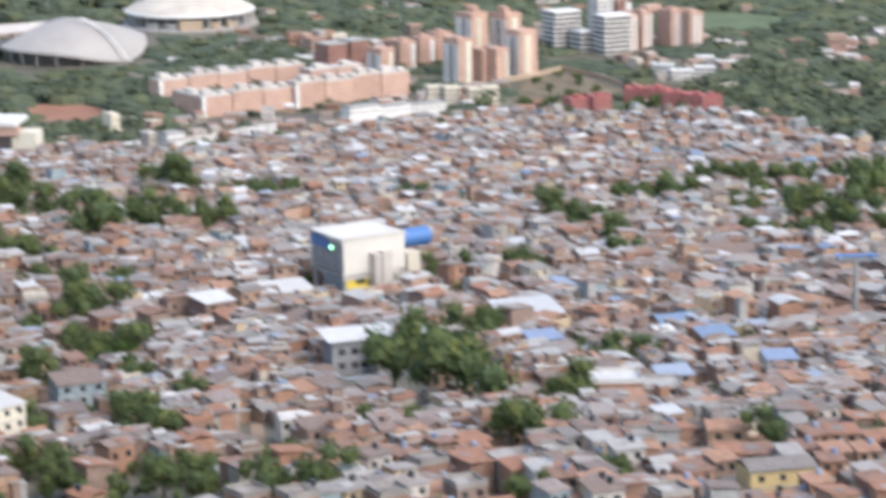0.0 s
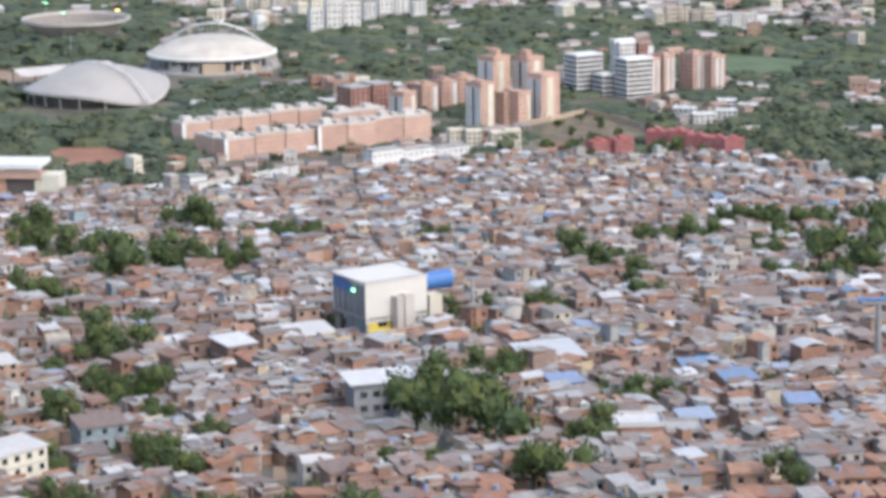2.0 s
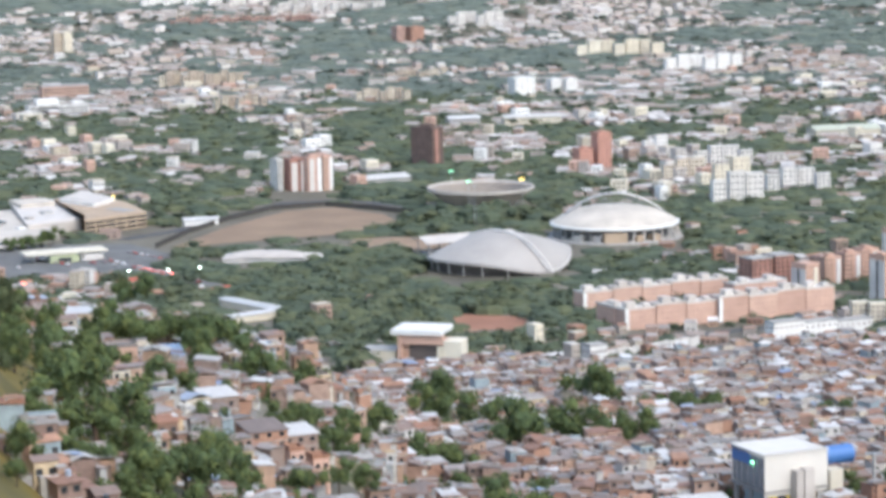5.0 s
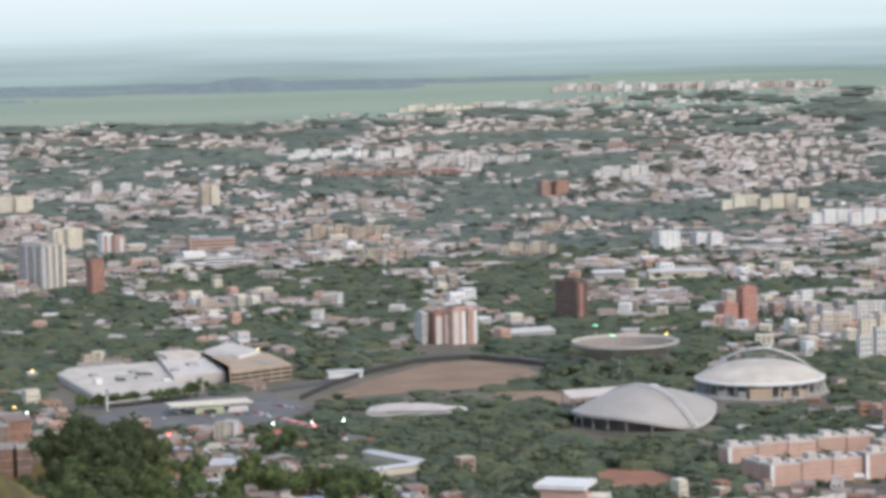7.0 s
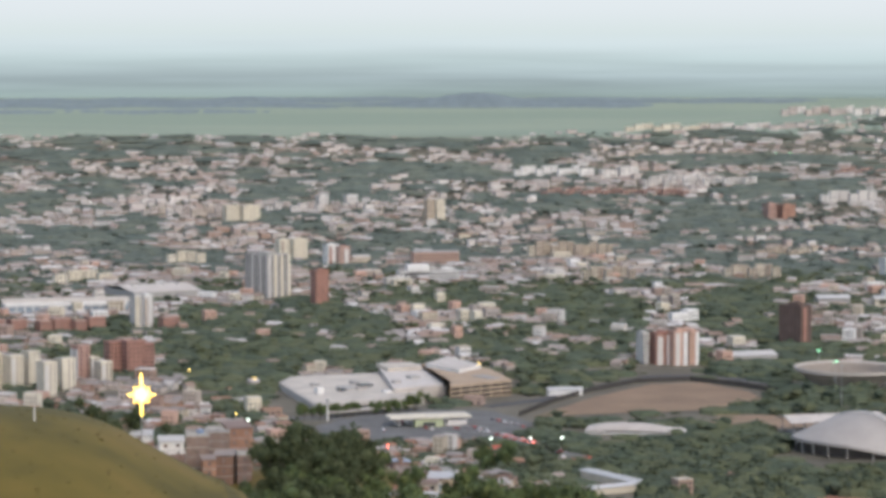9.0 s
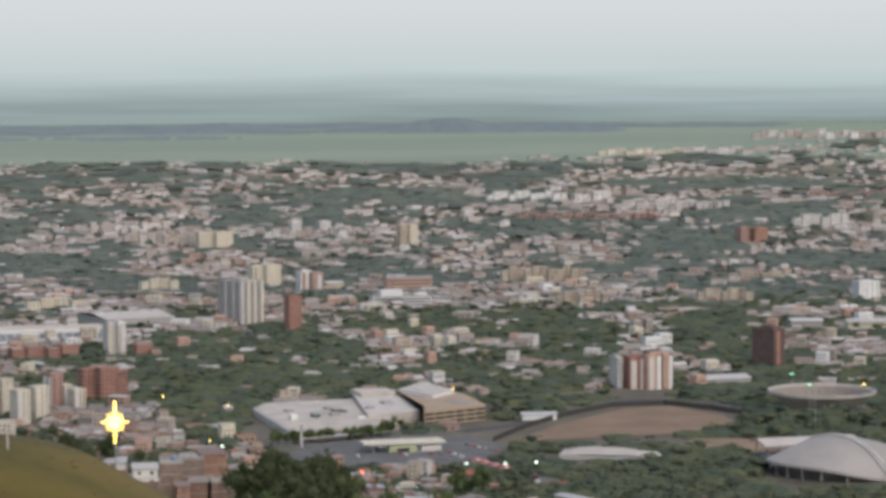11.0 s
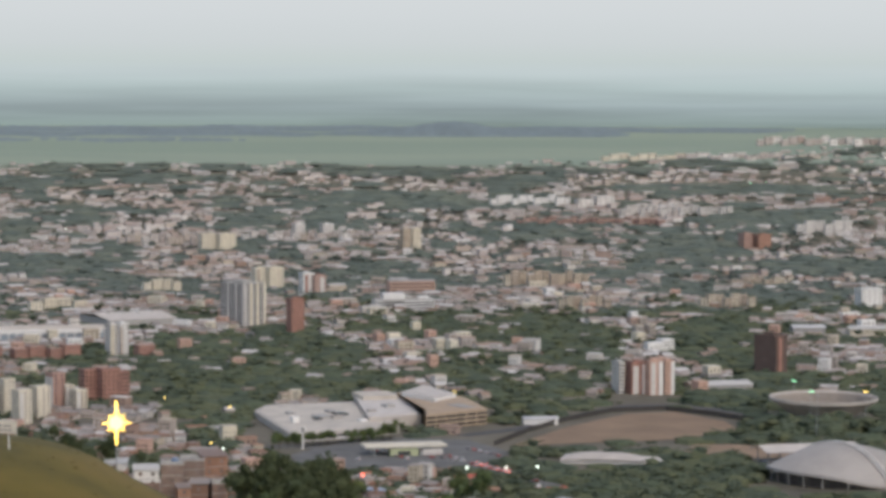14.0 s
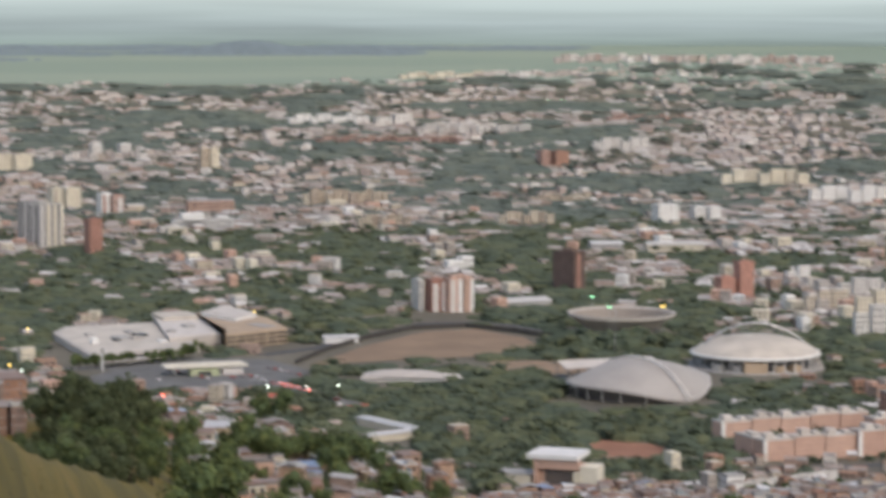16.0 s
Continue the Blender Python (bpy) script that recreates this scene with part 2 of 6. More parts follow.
class Solid:
    """Triangles gathered into one mesh."""

    def __init__(self):
        self.v, self.f, self.m, self.count = [], [], [], 0

    def add(self, v, f, mat=0):
        self.v.append(v), self.f.append(f + self.count), self.m.append(np.full(len(f), mat))
        self.count += len(v)
        return self

    def box(self, x, y, z, sx, sy, sz, rz=0.0, mat=0, lean=0.0):
        """A box on z; lean raises the top towards +y (a shed roof)."""
        v = BOXV * (sx, sy, sz)
        if lean:
            v[:, 2] += v[:, 1] * lean
        c, s = math.cos(rz), math.sin(rz)
        w = np.stack([v[:, 0] * c - v[:, 1] * s + x, v[:, 0] * s + v[:, 1] * c + y, v[:, 2] + z], 1)
        return self.add(w, BOXF, mat)

    def gable(self, x, y, z, sx, sy, rise, rz=0.0, mat=0, thick=0.18):
        """A pitched roof with its ridge along x."""
        h = sy / 2
        v = np.array([(a, b, c + k) for k in (0, thick) for a in (-sx / 2, sx / 2) for b, c in ((-h, 0), (0, rise), (h, 0))], float)
        f = np.array([(6, 9, 10), (6, 10, 7), (7, 10, 11), (7, 11, 8), (0, 4, 3), (0, 1, 4), (1, 5, 4), (1, 2, 5), (0, 3, 9), (0, 9, 6),
                      (2, 8, 11), (2, 11, 5), (0, 6, 7), (0, 7, 1), (1, 7, 8), (1, 8, 2), (3, 10, 9), (3, 4, 10), (4, 11, 10), (4, 5, 11)])
        c, s = math.cos(rz), math.sin(rz)
        w = np.stack([v[:, 0] * c - v[:, 1] * s + x, v[:, 0] * s + v[:, 1] * c + y, v[:, 2] + z], 1)
        return self.add(w, f, mat)

    def prism(self, pts, z0, z1, mat=0):
        """An upright body over a plan of points."""
        n = len(pts)
        v = np.array([(x, y, z) for z in (z0, z1) for x, y in pts], float)
        f = [t for k in range(n) for t in ((k, (k + 1) % n, n + (k + 1) % n), (k, n + (k + 1) % n, n + k))]
        f += [(n, n + k, n + k + 1) for k in range(1, n - 1)] + [(0, k + 1, k) for k in range(1, n - 1)]
        return self.add(v, np.array(f), mat)

    def rod(self, a, b, r0, r1=None, n=8, mat=0):
        a, b = Vector(a), Vector(b)
        q = (b - a).to_track_quat("Z", "Y").to_matrix()
        r1 = r0 if r1 is None else r1
        ring = [(math.cos(k * math.tau / n), math.sin(k * math.tau / n)) for k in range(n)]
        v = [a + q @ Vector((c * r0, s * r0, 0)) for c, s in ring] + [b + q @ Vector((c * r1, s * r1, 0)) for c, s in ring] + [a, b]
        f = []
        for k in range(n):
            j = (k + 1) % n
            f += [(k, j, n + j), (k, n + j, n + k), (j, k, 2 * n), (n + k, n + j, 2 * n + 1)]
        return self.add(np.array([tuple(p) for p in v]), np.array(f), mat)

    def tube(self, pts, r, n=6, mat=0):
        """One bent round bar through the points."""
        rows = []
        for i, p in enumerate(pts):
            q = (pts[min(i + 1, len(pts) - 1)] - pts[max(i - 1, 0)]).to_track_quat("Z", "Y").to_matrix()
            rows.append([tuple(p + q @ Vector((r * math.cos(k * math.tau / n), r * math.sin(k * math.tau / n), 0))) for k in range(n)])
        return self.grid(np.array(rows), mat, wrap=True)

    def grid(self, p, mat=0, wrap=False):
        """p: rows x columns x 3."""
        r, c = p.shape[:2]
        i = np.arange(r * c).reshape(r, c)
        if wrap:
            i = np.concatenate([i, i[:, :1]], 1)
        a, b, d, e = i[:-1, :-1].ravel(), i[:-1, 1:].ravel(), i[1:, 1:].ravel(), i[1:, :-1].ravel()
        return self.add(p.reshape(-1, 3), np.concatenate([np.stack([a, b, d], 1), np.stack([a, d, e], 1)]), mat)

    def mesh(self, name, mats, shade=False):
        v, f, m = np.concatenate(self.v), np.concatenate(self.f), np.concatenate(self.m)
        me = bpy.data.meshes.new(name)
        me.vertices.add(len(v)), me.loops.add(len(f) * 3), me.polygons.add(len(f))
        me.vertices.foreach_set("co", v.astype(np.float32).ravel())
        me.loops.foreach_set("vertex_index", f.astype(np.int32).ravel())
        me.polygons.foreach_set("loop_start", np.arange(0, len(f) * 3, 3, dtype=np.int32))
        me.polygons.foreach_set("material_index", m.astype(np.int32))
        for k in mats:
            me.materials.append(k)
        me.update(calc_edges=True)
        me.validate()
        me.polygons.foreach_set("use_smooth", np.full(len(me.polygons), bool(shade)))
        return me


def part(name, solid, material, parent, label="", kind="", shade=False):
    ob = new(name, solid.mesh(name, [material] if not isinstance(material, (list, tuple)) else material, shade))
    ob.parent = parent
    return tagged(ob, label=label, kind=kind)


def thing(name, label, category, m, group="", kind=""):
    ob = new(name)
    ob.matrix_basis = m
    return tagged(ob, label, category, group, kind)


def whole(name, solid, mats, label="", category="", kind="structure", shade=False):
    return tagged(new(name, solid.mesh(name, mats, shade)), label, category, "", kind)


# ---- ground ----
def ground_mesh():
    azs = [k * 0.4 for k in range(-45, 71)] + [k * 6.0 for k in range(5, 57)]
    azs = sorted(set(round(a % 360, 2) for a in azs if not (28.1 < a < 28.9)))
    ds = [0.0] + list(np.geomspace(8, 240, 22)) + list(np.arange(250, 1300, 9.0)) + list(np.arange(1300, 2000, 25.0)) + list(np.arange(2000, 4951, 50.0))
    p = np.array([[tuple(polar(a, d)) for a in azs] for d in ds])
    return Solid().grid(p, wrap=True)


GROUND = surface("valley_ground", [(.15, .135, .10)], vary=.45, scale=.012, fine=.09)


def ground_material():
    m = GROUND
    n, lk = m.node_tree.nodes, m.node_tree.links
    b = n["Principled BSDF"]
    old = b.inputs["Base Color"].links[0].from_socket
    geo = n.new("ShaderNodeNewGeometry")
    ln = n.new("ShaderNodeVectorMath")
    ln.operation = "LENGTH"
    lk.new(geo.outputs["Position"], ln.inputs[0])
    patch = n.new("ShaderNodeTexNoise")
    patch.inputs["Scale"].default_value, patch.inputs["Detail"].default_value = 0.05, 4
    lk.new(geo.outputs["Position"], patch.inputs[0])
    grass = n.new("ShaderNodeValToRGB")
    els = grass.color_ramp.elements
    els[0].position, els[0].color = 0.40, (.086, .070, .010, 1)
    els[1].position, els[1].color = 0.53, (.132, .100, .014, 1)
    e = els.new(0.64)
    e.color = (.166, .114, .020, 1)
    lk.new(patch.outputs[0], grass.inputs[0])
    near = n.new("ShaderNodeMapRange")
    near.inputs["From Min"].default_value, near.inputs["From Max"].default_value = 880, 930
    lk.new(ln.outputs["Value"], near.inputs[0])
    sep, side, most = n.new("ShaderNodeSeparateXYZ"), n.new("ShaderNodeMapRange"), n.new("ShaderNodeMath")
    side.inputs["From Min"].default_value, side.inputs["From Max"].default_value = -4, 22
    most.operation = "MAXIMUM"
    lk.new(geo.outputs["Position"], sep.inputs[0]), lk.new(sep.outputs[0], side.inputs[0])
    lk.new(near.outputs[0], most.inputs[0]), lk.new(side.outputs[0], most.inputs[1])
    mix = n.new("ShaderNodeMix")
    mix.data_type = "RGBA"
    lk.new(most.outputs[0], mix.inputs[0]), lk.new(grass.outputs[0], mix.inputs[6]), lk.new(old, mix.inputs[7])
    # cane fields far out, their green paled and blued as painted haze
    strip = n.new("ShaderNodeTexNoise")
    strip.inputs["Scale"].default_value = 1.0
    mp = n.new("ShaderNodeMapping")
    mp.inputs["Scale"].default_value = (.0012, .012, .012)
    lk.new(geo.outputs["Position"], mp.inputs[0]), lk.new(mp.outputs[0], strip.inputs[0])
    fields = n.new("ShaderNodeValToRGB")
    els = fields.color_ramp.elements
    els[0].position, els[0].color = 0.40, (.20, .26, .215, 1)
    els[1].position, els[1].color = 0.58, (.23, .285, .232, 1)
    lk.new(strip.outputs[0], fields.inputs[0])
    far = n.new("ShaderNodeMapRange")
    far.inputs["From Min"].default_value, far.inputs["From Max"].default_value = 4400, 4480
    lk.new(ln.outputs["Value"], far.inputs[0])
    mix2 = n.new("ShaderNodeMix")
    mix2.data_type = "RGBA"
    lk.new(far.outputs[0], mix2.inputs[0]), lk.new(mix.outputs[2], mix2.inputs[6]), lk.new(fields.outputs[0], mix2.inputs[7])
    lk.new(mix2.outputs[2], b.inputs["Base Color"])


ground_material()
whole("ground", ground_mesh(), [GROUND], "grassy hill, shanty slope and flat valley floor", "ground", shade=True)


# ---- hazy distance ----
def backdrop():
    m = bpy.data.materials.new("hazy_distance")
    m.use_nodes = True
    n, lk = m.node_tree.nodes, m.node_tree.links
    n.remove(n["Principled BSDF"])
    em, geo, sep = n.new("ShaderNodeEmission"), n.new("ShaderNodeNewGeometry"), n.new("ShaderNodeSeparateXYZ")
    lk.new(geo.outputs["Position"], sep.inputs[0])
    mp, tex = n.new("ShaderNodeMapping"), n.new("ShaderNodeTexNoise")
    mp.inputs["Scale"].default_value = (.0016, .0016, .045)
    tex.inputs["Scale"].default_value, tex.inputs["Detail"].default_value = 1.0, 5
    lk.new(geo.outputs["Position"], mp.inputs[0]), lk.new(mp.outputs[0], tex.inputs[0])
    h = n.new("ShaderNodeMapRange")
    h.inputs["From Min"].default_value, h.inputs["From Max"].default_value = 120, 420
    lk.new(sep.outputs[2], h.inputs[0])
    # haze painted as emission: colours pale with height into the sky
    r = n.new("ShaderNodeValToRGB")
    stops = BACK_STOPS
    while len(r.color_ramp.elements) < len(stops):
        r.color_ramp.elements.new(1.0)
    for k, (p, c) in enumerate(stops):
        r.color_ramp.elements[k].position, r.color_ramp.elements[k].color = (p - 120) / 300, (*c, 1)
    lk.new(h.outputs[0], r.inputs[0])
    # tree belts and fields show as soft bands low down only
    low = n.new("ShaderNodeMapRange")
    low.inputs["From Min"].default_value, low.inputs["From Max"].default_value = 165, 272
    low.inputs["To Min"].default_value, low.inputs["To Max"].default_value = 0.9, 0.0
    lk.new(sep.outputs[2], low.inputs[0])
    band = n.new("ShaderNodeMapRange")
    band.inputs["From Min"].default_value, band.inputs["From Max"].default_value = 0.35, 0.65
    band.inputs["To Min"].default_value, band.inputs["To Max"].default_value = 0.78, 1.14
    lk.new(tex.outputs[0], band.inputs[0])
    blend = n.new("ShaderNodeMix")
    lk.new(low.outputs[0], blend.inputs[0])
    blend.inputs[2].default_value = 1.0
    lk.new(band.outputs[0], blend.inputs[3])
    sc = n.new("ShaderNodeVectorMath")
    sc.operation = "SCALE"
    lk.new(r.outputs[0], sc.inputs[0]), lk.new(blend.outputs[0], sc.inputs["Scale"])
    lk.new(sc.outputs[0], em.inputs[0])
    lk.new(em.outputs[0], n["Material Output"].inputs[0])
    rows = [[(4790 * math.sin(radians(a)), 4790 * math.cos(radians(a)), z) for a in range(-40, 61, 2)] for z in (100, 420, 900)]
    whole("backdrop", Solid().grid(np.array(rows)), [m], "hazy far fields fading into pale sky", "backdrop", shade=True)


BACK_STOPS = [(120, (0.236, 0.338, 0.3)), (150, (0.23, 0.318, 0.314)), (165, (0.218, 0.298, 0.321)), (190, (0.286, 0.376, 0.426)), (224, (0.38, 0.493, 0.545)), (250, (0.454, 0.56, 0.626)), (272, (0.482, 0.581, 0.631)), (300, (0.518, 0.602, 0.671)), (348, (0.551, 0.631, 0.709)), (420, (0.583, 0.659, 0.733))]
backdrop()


# ---- flat pieces of the town: fields, courts, roads ----
def strip(name, pts, width, mat, label, category, z=0.25):
    """A road or path laid along points (az, d)."""
    s = Solid()
    p = [polar(a, d) for a, d in pts]
    rows = []
    for i, q in enumerate(p):
        t = (p[min(i + 1, len(p) - 1)] - p[max(i - 1, 0)]).normalized()
        nrm = Vector((-t.y, t.x, 0)) * width / 2
        rows.append([tuple(q + nrm + Vector((0, 0, z))), tuple(q - nrm + Vector((0, 0, z))), tuple(q - nrm - Vector((0, 0, 1))), tuple(q + nrm - Vector((0, 0, 1)))])
    s.grid(np.array(rows), wrap=True)
    return whole(name, s, [mat], label, category)


def patch(name, corners, mat, label, category, z=0.2):
    """A flat area with the corners (az, d)."""
    p = [polar(a, d) for a, d in corners]
    top, low = [tuple(q + Vector((0, 0, z))) for q in p], [tuple(q - Vector((0, 0, 1))) for q in p]
    n = len(p)
    f = [(0, k, k + 1) for k in range(1, n - 1)] + [t for k in range(n) for t in ((k, n + k, n + (k + 1) % n), (k, n + (k + 1) % n, (k + 1) % n))]
    return whole(name, Solid().add(np.array(top + low), np.array(f)), [mat], label, category)


patch("field", [(1.2, 1998), (2.6, 2015), (5.0, 2045), (6.0, 2085), (5.6, 2150), (4.6, 2200), (3.6, 2186), (2.4, 2105)], FIELDSOIL, "dry brown open field beside the arenas", "field")
patch("dirt_yard", [(4.6, 1945), (7.0, 1960), (7.2, 2030), (5.0, 2015)], DIRT, "bare brown yard behind the arena", "yard", .3)
patch("clay_court", [(6.9, 1590), (8.4, 1578), (8.5, 1640), (7.0, 1660)], CLAYCOURT, "reddish clay sports court among trees", "sports court")
patch("vacant_lot", [(16.9, 1620), (18.9, 1600), (19.3, 1665), (18.2, 1745), (17.2, 1720)], SCRUB, "fenced vacant lot with bare earth and scrub", "vacant lot")
patch("lawn", [(20.6, 1930), (22.4, 1910), (22.5, 2010), (20.8, 2040)], LAWN, "bright green lawn between trees", "lawn")
patch("parking", [(-3.3, 1950), (-1.81, 2040), (0.35, 2028), (1.25, 1965), (0.5, 1880), (-2.31, 1861), (-3.1, 1895)], WORNASPHALT, "grey asphalt forecourt before the shopping centre", "parking")
patch("dirt_road", [(11.35, 488), (11.75, 488), (11.6, 535), (11.35, 535)], DIRT, "pale earth lane between houses", "lane", .4)
strip("road", [(-6, 1990), (-3, 1990), (-1, 1960), (0.5, 1905), (1.6, 1840), (2.4, 1790)], 16, WORNASPHALT, "grey avenue with evening traffic", "road")
strip("avenue", [(0.2, 2050), (1.4, 2090), (2.6, 2170), (3.6, 2235), (4.8, 2245), (6.2, 2190)], 13, ASPHALT, "grey avenue curving round the field", "road")
strip("street", [(9.6, 1530), (11.5, 1535), (13.2, 1575), (15.0, 1590), (16.6, 1615)], 9, ASPHALT, "street below the pink apartment rows", "road")
strip("boulevard", [(-4.6, 2500), (-4.0, 2900), (-4.6, 3200)], 8, WORNASPHALT, "straight grey boulevard between trees", "road")


def field_wall():
    p = [polar(a, d) for a, d in [(0.9, 2000), (1.6, 2075), (2.4, 2140), (3.3, 2195), (4.4, 2210), (5.4, 2180), (6.3, 2140)]]
    e = thing("perimeter_fence", "dark solid fence along the brown field", "fence", Matrix())
    mat = surface("dark_fence", [(.06, .055, .05)])
    for a, b in zip(p, p[1:]):
        c = (a + b) / 2
        part("panel", Solid().box(c.x, c.y, c.z - .5, (b - a).length + .3, .5, 4.2, math.atan2(b.y - a.y, b.x - a.x)), mat, e)


field_wall()


def lot_wall():
    """Low rendered wall round the vacant lot."""
    p = [polar(a, d) for a, d in [(16.56, 1700), (17.3, 1728), (17.99, 1758), (18.55, 1730), (19.15, 1694)]]
    e = thing("boundary_wall", "low cream rendered wall round the vacant lot", "wall", Matrix())
    for a, b in zip(p, p[1:]):
        c = (a + b) / 2
        part("panel", Solid().box(c.x, c.y, c.z - .5, (b - a).length + .3, .4, 3.6, math.atan2(b.y - a.y, b.x - a.x)), TAN, e)


lot_wall()


def white_wall():
    """Long whitewashed wall at the upper edge of the shanty town."""
    a, b = polar(10.1, 1408), polar(12.05, 1482)
    e = thing("long_wall", "long whitewashed wall with grey streaks behind trees", "wall", Matrix())
    turn = math.atan2(b.y - a.y, b.x - a.x)
    for k in range(9):
        c = a + (b - a) * ((k + .5) / 9)
        part("panel", Solid().box(c.x, c.y, c.z - 1, (b - a).length / 9 - .12, .5, 7.6 + .4 * (k % 2), turn), OFFWHITE, e)
        part("pier", Solid().box(c.x - (b - a).x / 18, c.y - (b - a).y / 18, c.z - 1, .7, .9, 8.4, turn), CONCRETE, e)


white_wall()


# ---- apartment blocks and towers ----
def block(name, label, m, w, dep, h, wall, storeys, cols, strips=(), side=None, pane=None, cap=WHITE, cap_h=.5, head=None, group="", bands=False, win=(1.5, 1.3), sides=True, category="apartment block"):
    """A block whose front lies at y = 0 and faces -y. strips: (x, width, material, top) panels on the front. head: (x, width, height) of a roof house."""
    e = thing(name, label, category, m, group)
    part("wall", Solid().box(0, dep / 2, -2, w, dep, h + 2), wall, e)
    s = Solid().box(0, dep / 2, h, w + .5, dep + .5, cap_h)
    for sx in (-1, 1):
        s.box(sx * (w / 2 + .1), dep / 2, h + cap_h, .3, dep + .4, .6)
    s.box(0, 0, h + cap_h, w, .3, .6)
    part("roof", s, cap, e)
    if head:
        for k, (hx, hw, hh) in enumerate(head):
            part("roof_house", Solid().box(hx, dep * .5, h, hw, dep * .45, hh).box(hx, dep * .5, h + hh, hw + .5, dep * .45 + .5, .35), cap if cap in (WHITE, PALECAP) else wall, e)
    for x, sw, mat, top in strips:
        part("facade_panel", Solid().box(x, -.2, -1, sw, .7, top + 1), mat, e)
        part("facade_panel", Solid().box(w / 2 + .1, dep * .5, -1, .5, dep * .4, top + 1), mat, e) if x == strips[-1][0] else None
    if side:
        for q in (-.27, .27):
            part("side_panel", Solid().box(-w / 2 - .1, dep * (.5 + q), -1, .5, dep * .4, h - 1.5), side, e)
        part("side_slot", Solid().box(-w / 2 - .02, dep * .5, 1, .3, dep * .13, h - 4), GLASS, e)
    g, fl = Solid(), h / storeys
    for k in range(storeys):
        z = k * fl + fl * .32
        if bands:
            g.box(0, -.03, z, w * .94, .1, fl * .45)
            g.box(w / 2 + .02, dep / 2, z, .1, dep * .9, fl * .45)
            g.box(-w / 2 - .02, dep / 2, z, .1, dep * .9, fl * .45)
            continue
        for c in range(cols):
            x = (c + .5) / cols * w - w / 2
            if any(abs(x - q[0]) < q[1] / 2 + win[0] / 2 for q in strips):
                continue
            g.box(x, -.02, z, win[0], .1, win[1])
        if sides:
            for c in range(max(2, int(dep / 4))):
                y = (c + .5) / max(2, int(dep / 4)) * dep
                g.box(w / 2 + .02, y, z, .1, win[0], win[1])
                if not side:
                    g.box(-w / 2 - .02, y, z, .1, win[0], win[1])
    part("glazing", g, pane or (CURTAIN if wall in (PINK, ORANGE, CREAM, REDPAINT, WHITE) else GLASS), e, kind="stuff")
    if bands:
        for k in range(storeys):
            part("balcony_slab", Solid().box(0, dep / 2 - .5, (k + 1) * fl - .35, w + 1.0, dep + 1.0, .55), wall, e)
    return e


def pink_rows():
    front = facing(10.53, 1572, 31)
    back = front @ pose(11, 66, 0)
    for m, n, ln in ((back, 5, 20.4), (front, 7, 20.5)):
        for k in range(n):
            h = 11.3 + (.8 if k > 2 and n == 7 else 0) + .9 * (k % 2)
            off = (0, 0, 0, -2.5, -2.5, -1, -1)[k] if n == 7 else 0
            st = [(-ln / 2 + 1.2, 2.4, WHITE, h)] if k == 0 or (k == 3 and n == 7) else []
            block("apartment_block", "pink brick apartment block with white roof", m @ pose(ln * (k + .5), off, 0), ln - .8, 12, h, PINK, 4, 7, cap=PALECAP, strips=st, head=[(-4 + 3 * (k % 2), 5.6, 3.4), (6.5, 3.4, 1.8)], group="pink apartment rows", win=(.8, .8), pane=PINKPANE)
    # end wing joining the two rows, and the shorter row behind
    block("apartment_block", "pink brick end wing with shaded side and white roof", front @ pose(5.5, 12.1, 0), 11, 20, 11.2, PINK, 4, 3, cap=PALECAP, head=[(0, 4, 2)], group="pink apartment rows", win=(.8, .8), pane=PINKPANE)
    for k in range(2):
        block("apartment_block", "pink brick apartment block with white roof", front @ pose(104 + 19 * k, 32, 0), 18.5, 12, 13, PINK, 5, 6, cap=PALECAP, head=[(0, 5, 2.8)], group="pink apartment rows", win=(.8, .8), pane=PINKPANE)


pink_rows()
for k, (az, d, w, h) in enumerate(((13.36, 1752, 15, 19), (13.82, 1760, 14, 20))):
    block("apartment_block", "dark red brick block, seven storeys", facing(az, d, 35), w, 15, h, REDBRICK, 7, 4, cap=CONCRETE, group="red brick blocks")
for k, (az, d, h) in enumerate(((14.8, 1772, 17), (15.2, 1786, 17.5), (15.55, 1798, 18.5))):
    block("apartment_block", "orange brick block with a white stair panel", facing(az, d, 32), 12, 13, h, ORANGE, 6, 4, strips=[(3.5, 3, WHITE, h - 1)], cap=ORANGE, head=[(0, 4, 2)], group="orange brick blocks")

# twin towers of orange brick with white panels
for az, d, w, dep, h, st, head, lab in (
        (16.28, 1748, 14, 15, 37.5, [(-1.0, 4.6, CREAM, 35)], [(1, 4, 4)], "tall orange brick tower with pale vertical panels"),
        (16.98, 1756, 13, 15, 36, [(.5, 4.8, CREAM, 34)], [(-2, 4, 4.5)], "tall orange brick tower with pale vertical panels"),
        (17.28, 1728, 15, 13, 29, [(-1.0, 5.2, CREAM, 27)], None, "orange brick tower with a broad cream panel"),
        (15.98, 1704, 11, 14, 27, [(2.0, 4.6, CREAM, 26)], [(-2, 4, 1.5)], "lower tower, white slotted side and cream corner"),
        (14.38, 1740, 11, 14, 17, [(2.2, 3.2, CREAM, 15)], None, "orange brick block with a white slotted side")):
    block("apartment_tower", lab, facing(az, d, 42), w, dep, h, ORANGE, max(6, int(h / 2.9)), 4, strips=st, side=OFFWHITE, cap=ORANGE, head=head, group="orange brick towers", category="apartment tower", pane=PINKPANE)
for az, d, h in ((16.45, 1716, 19), (16.74, 1712, 20)):
    block("apartment_block", "mid-height orange brick block between the towers", facing(az, d, 42), 10, 12, h, ORANGE, 7, 3, strips=[(3.0, 2.2, CREAM, h - 2)], cap=ORANGE, group="orange brick towers", pane=PINKPANE)

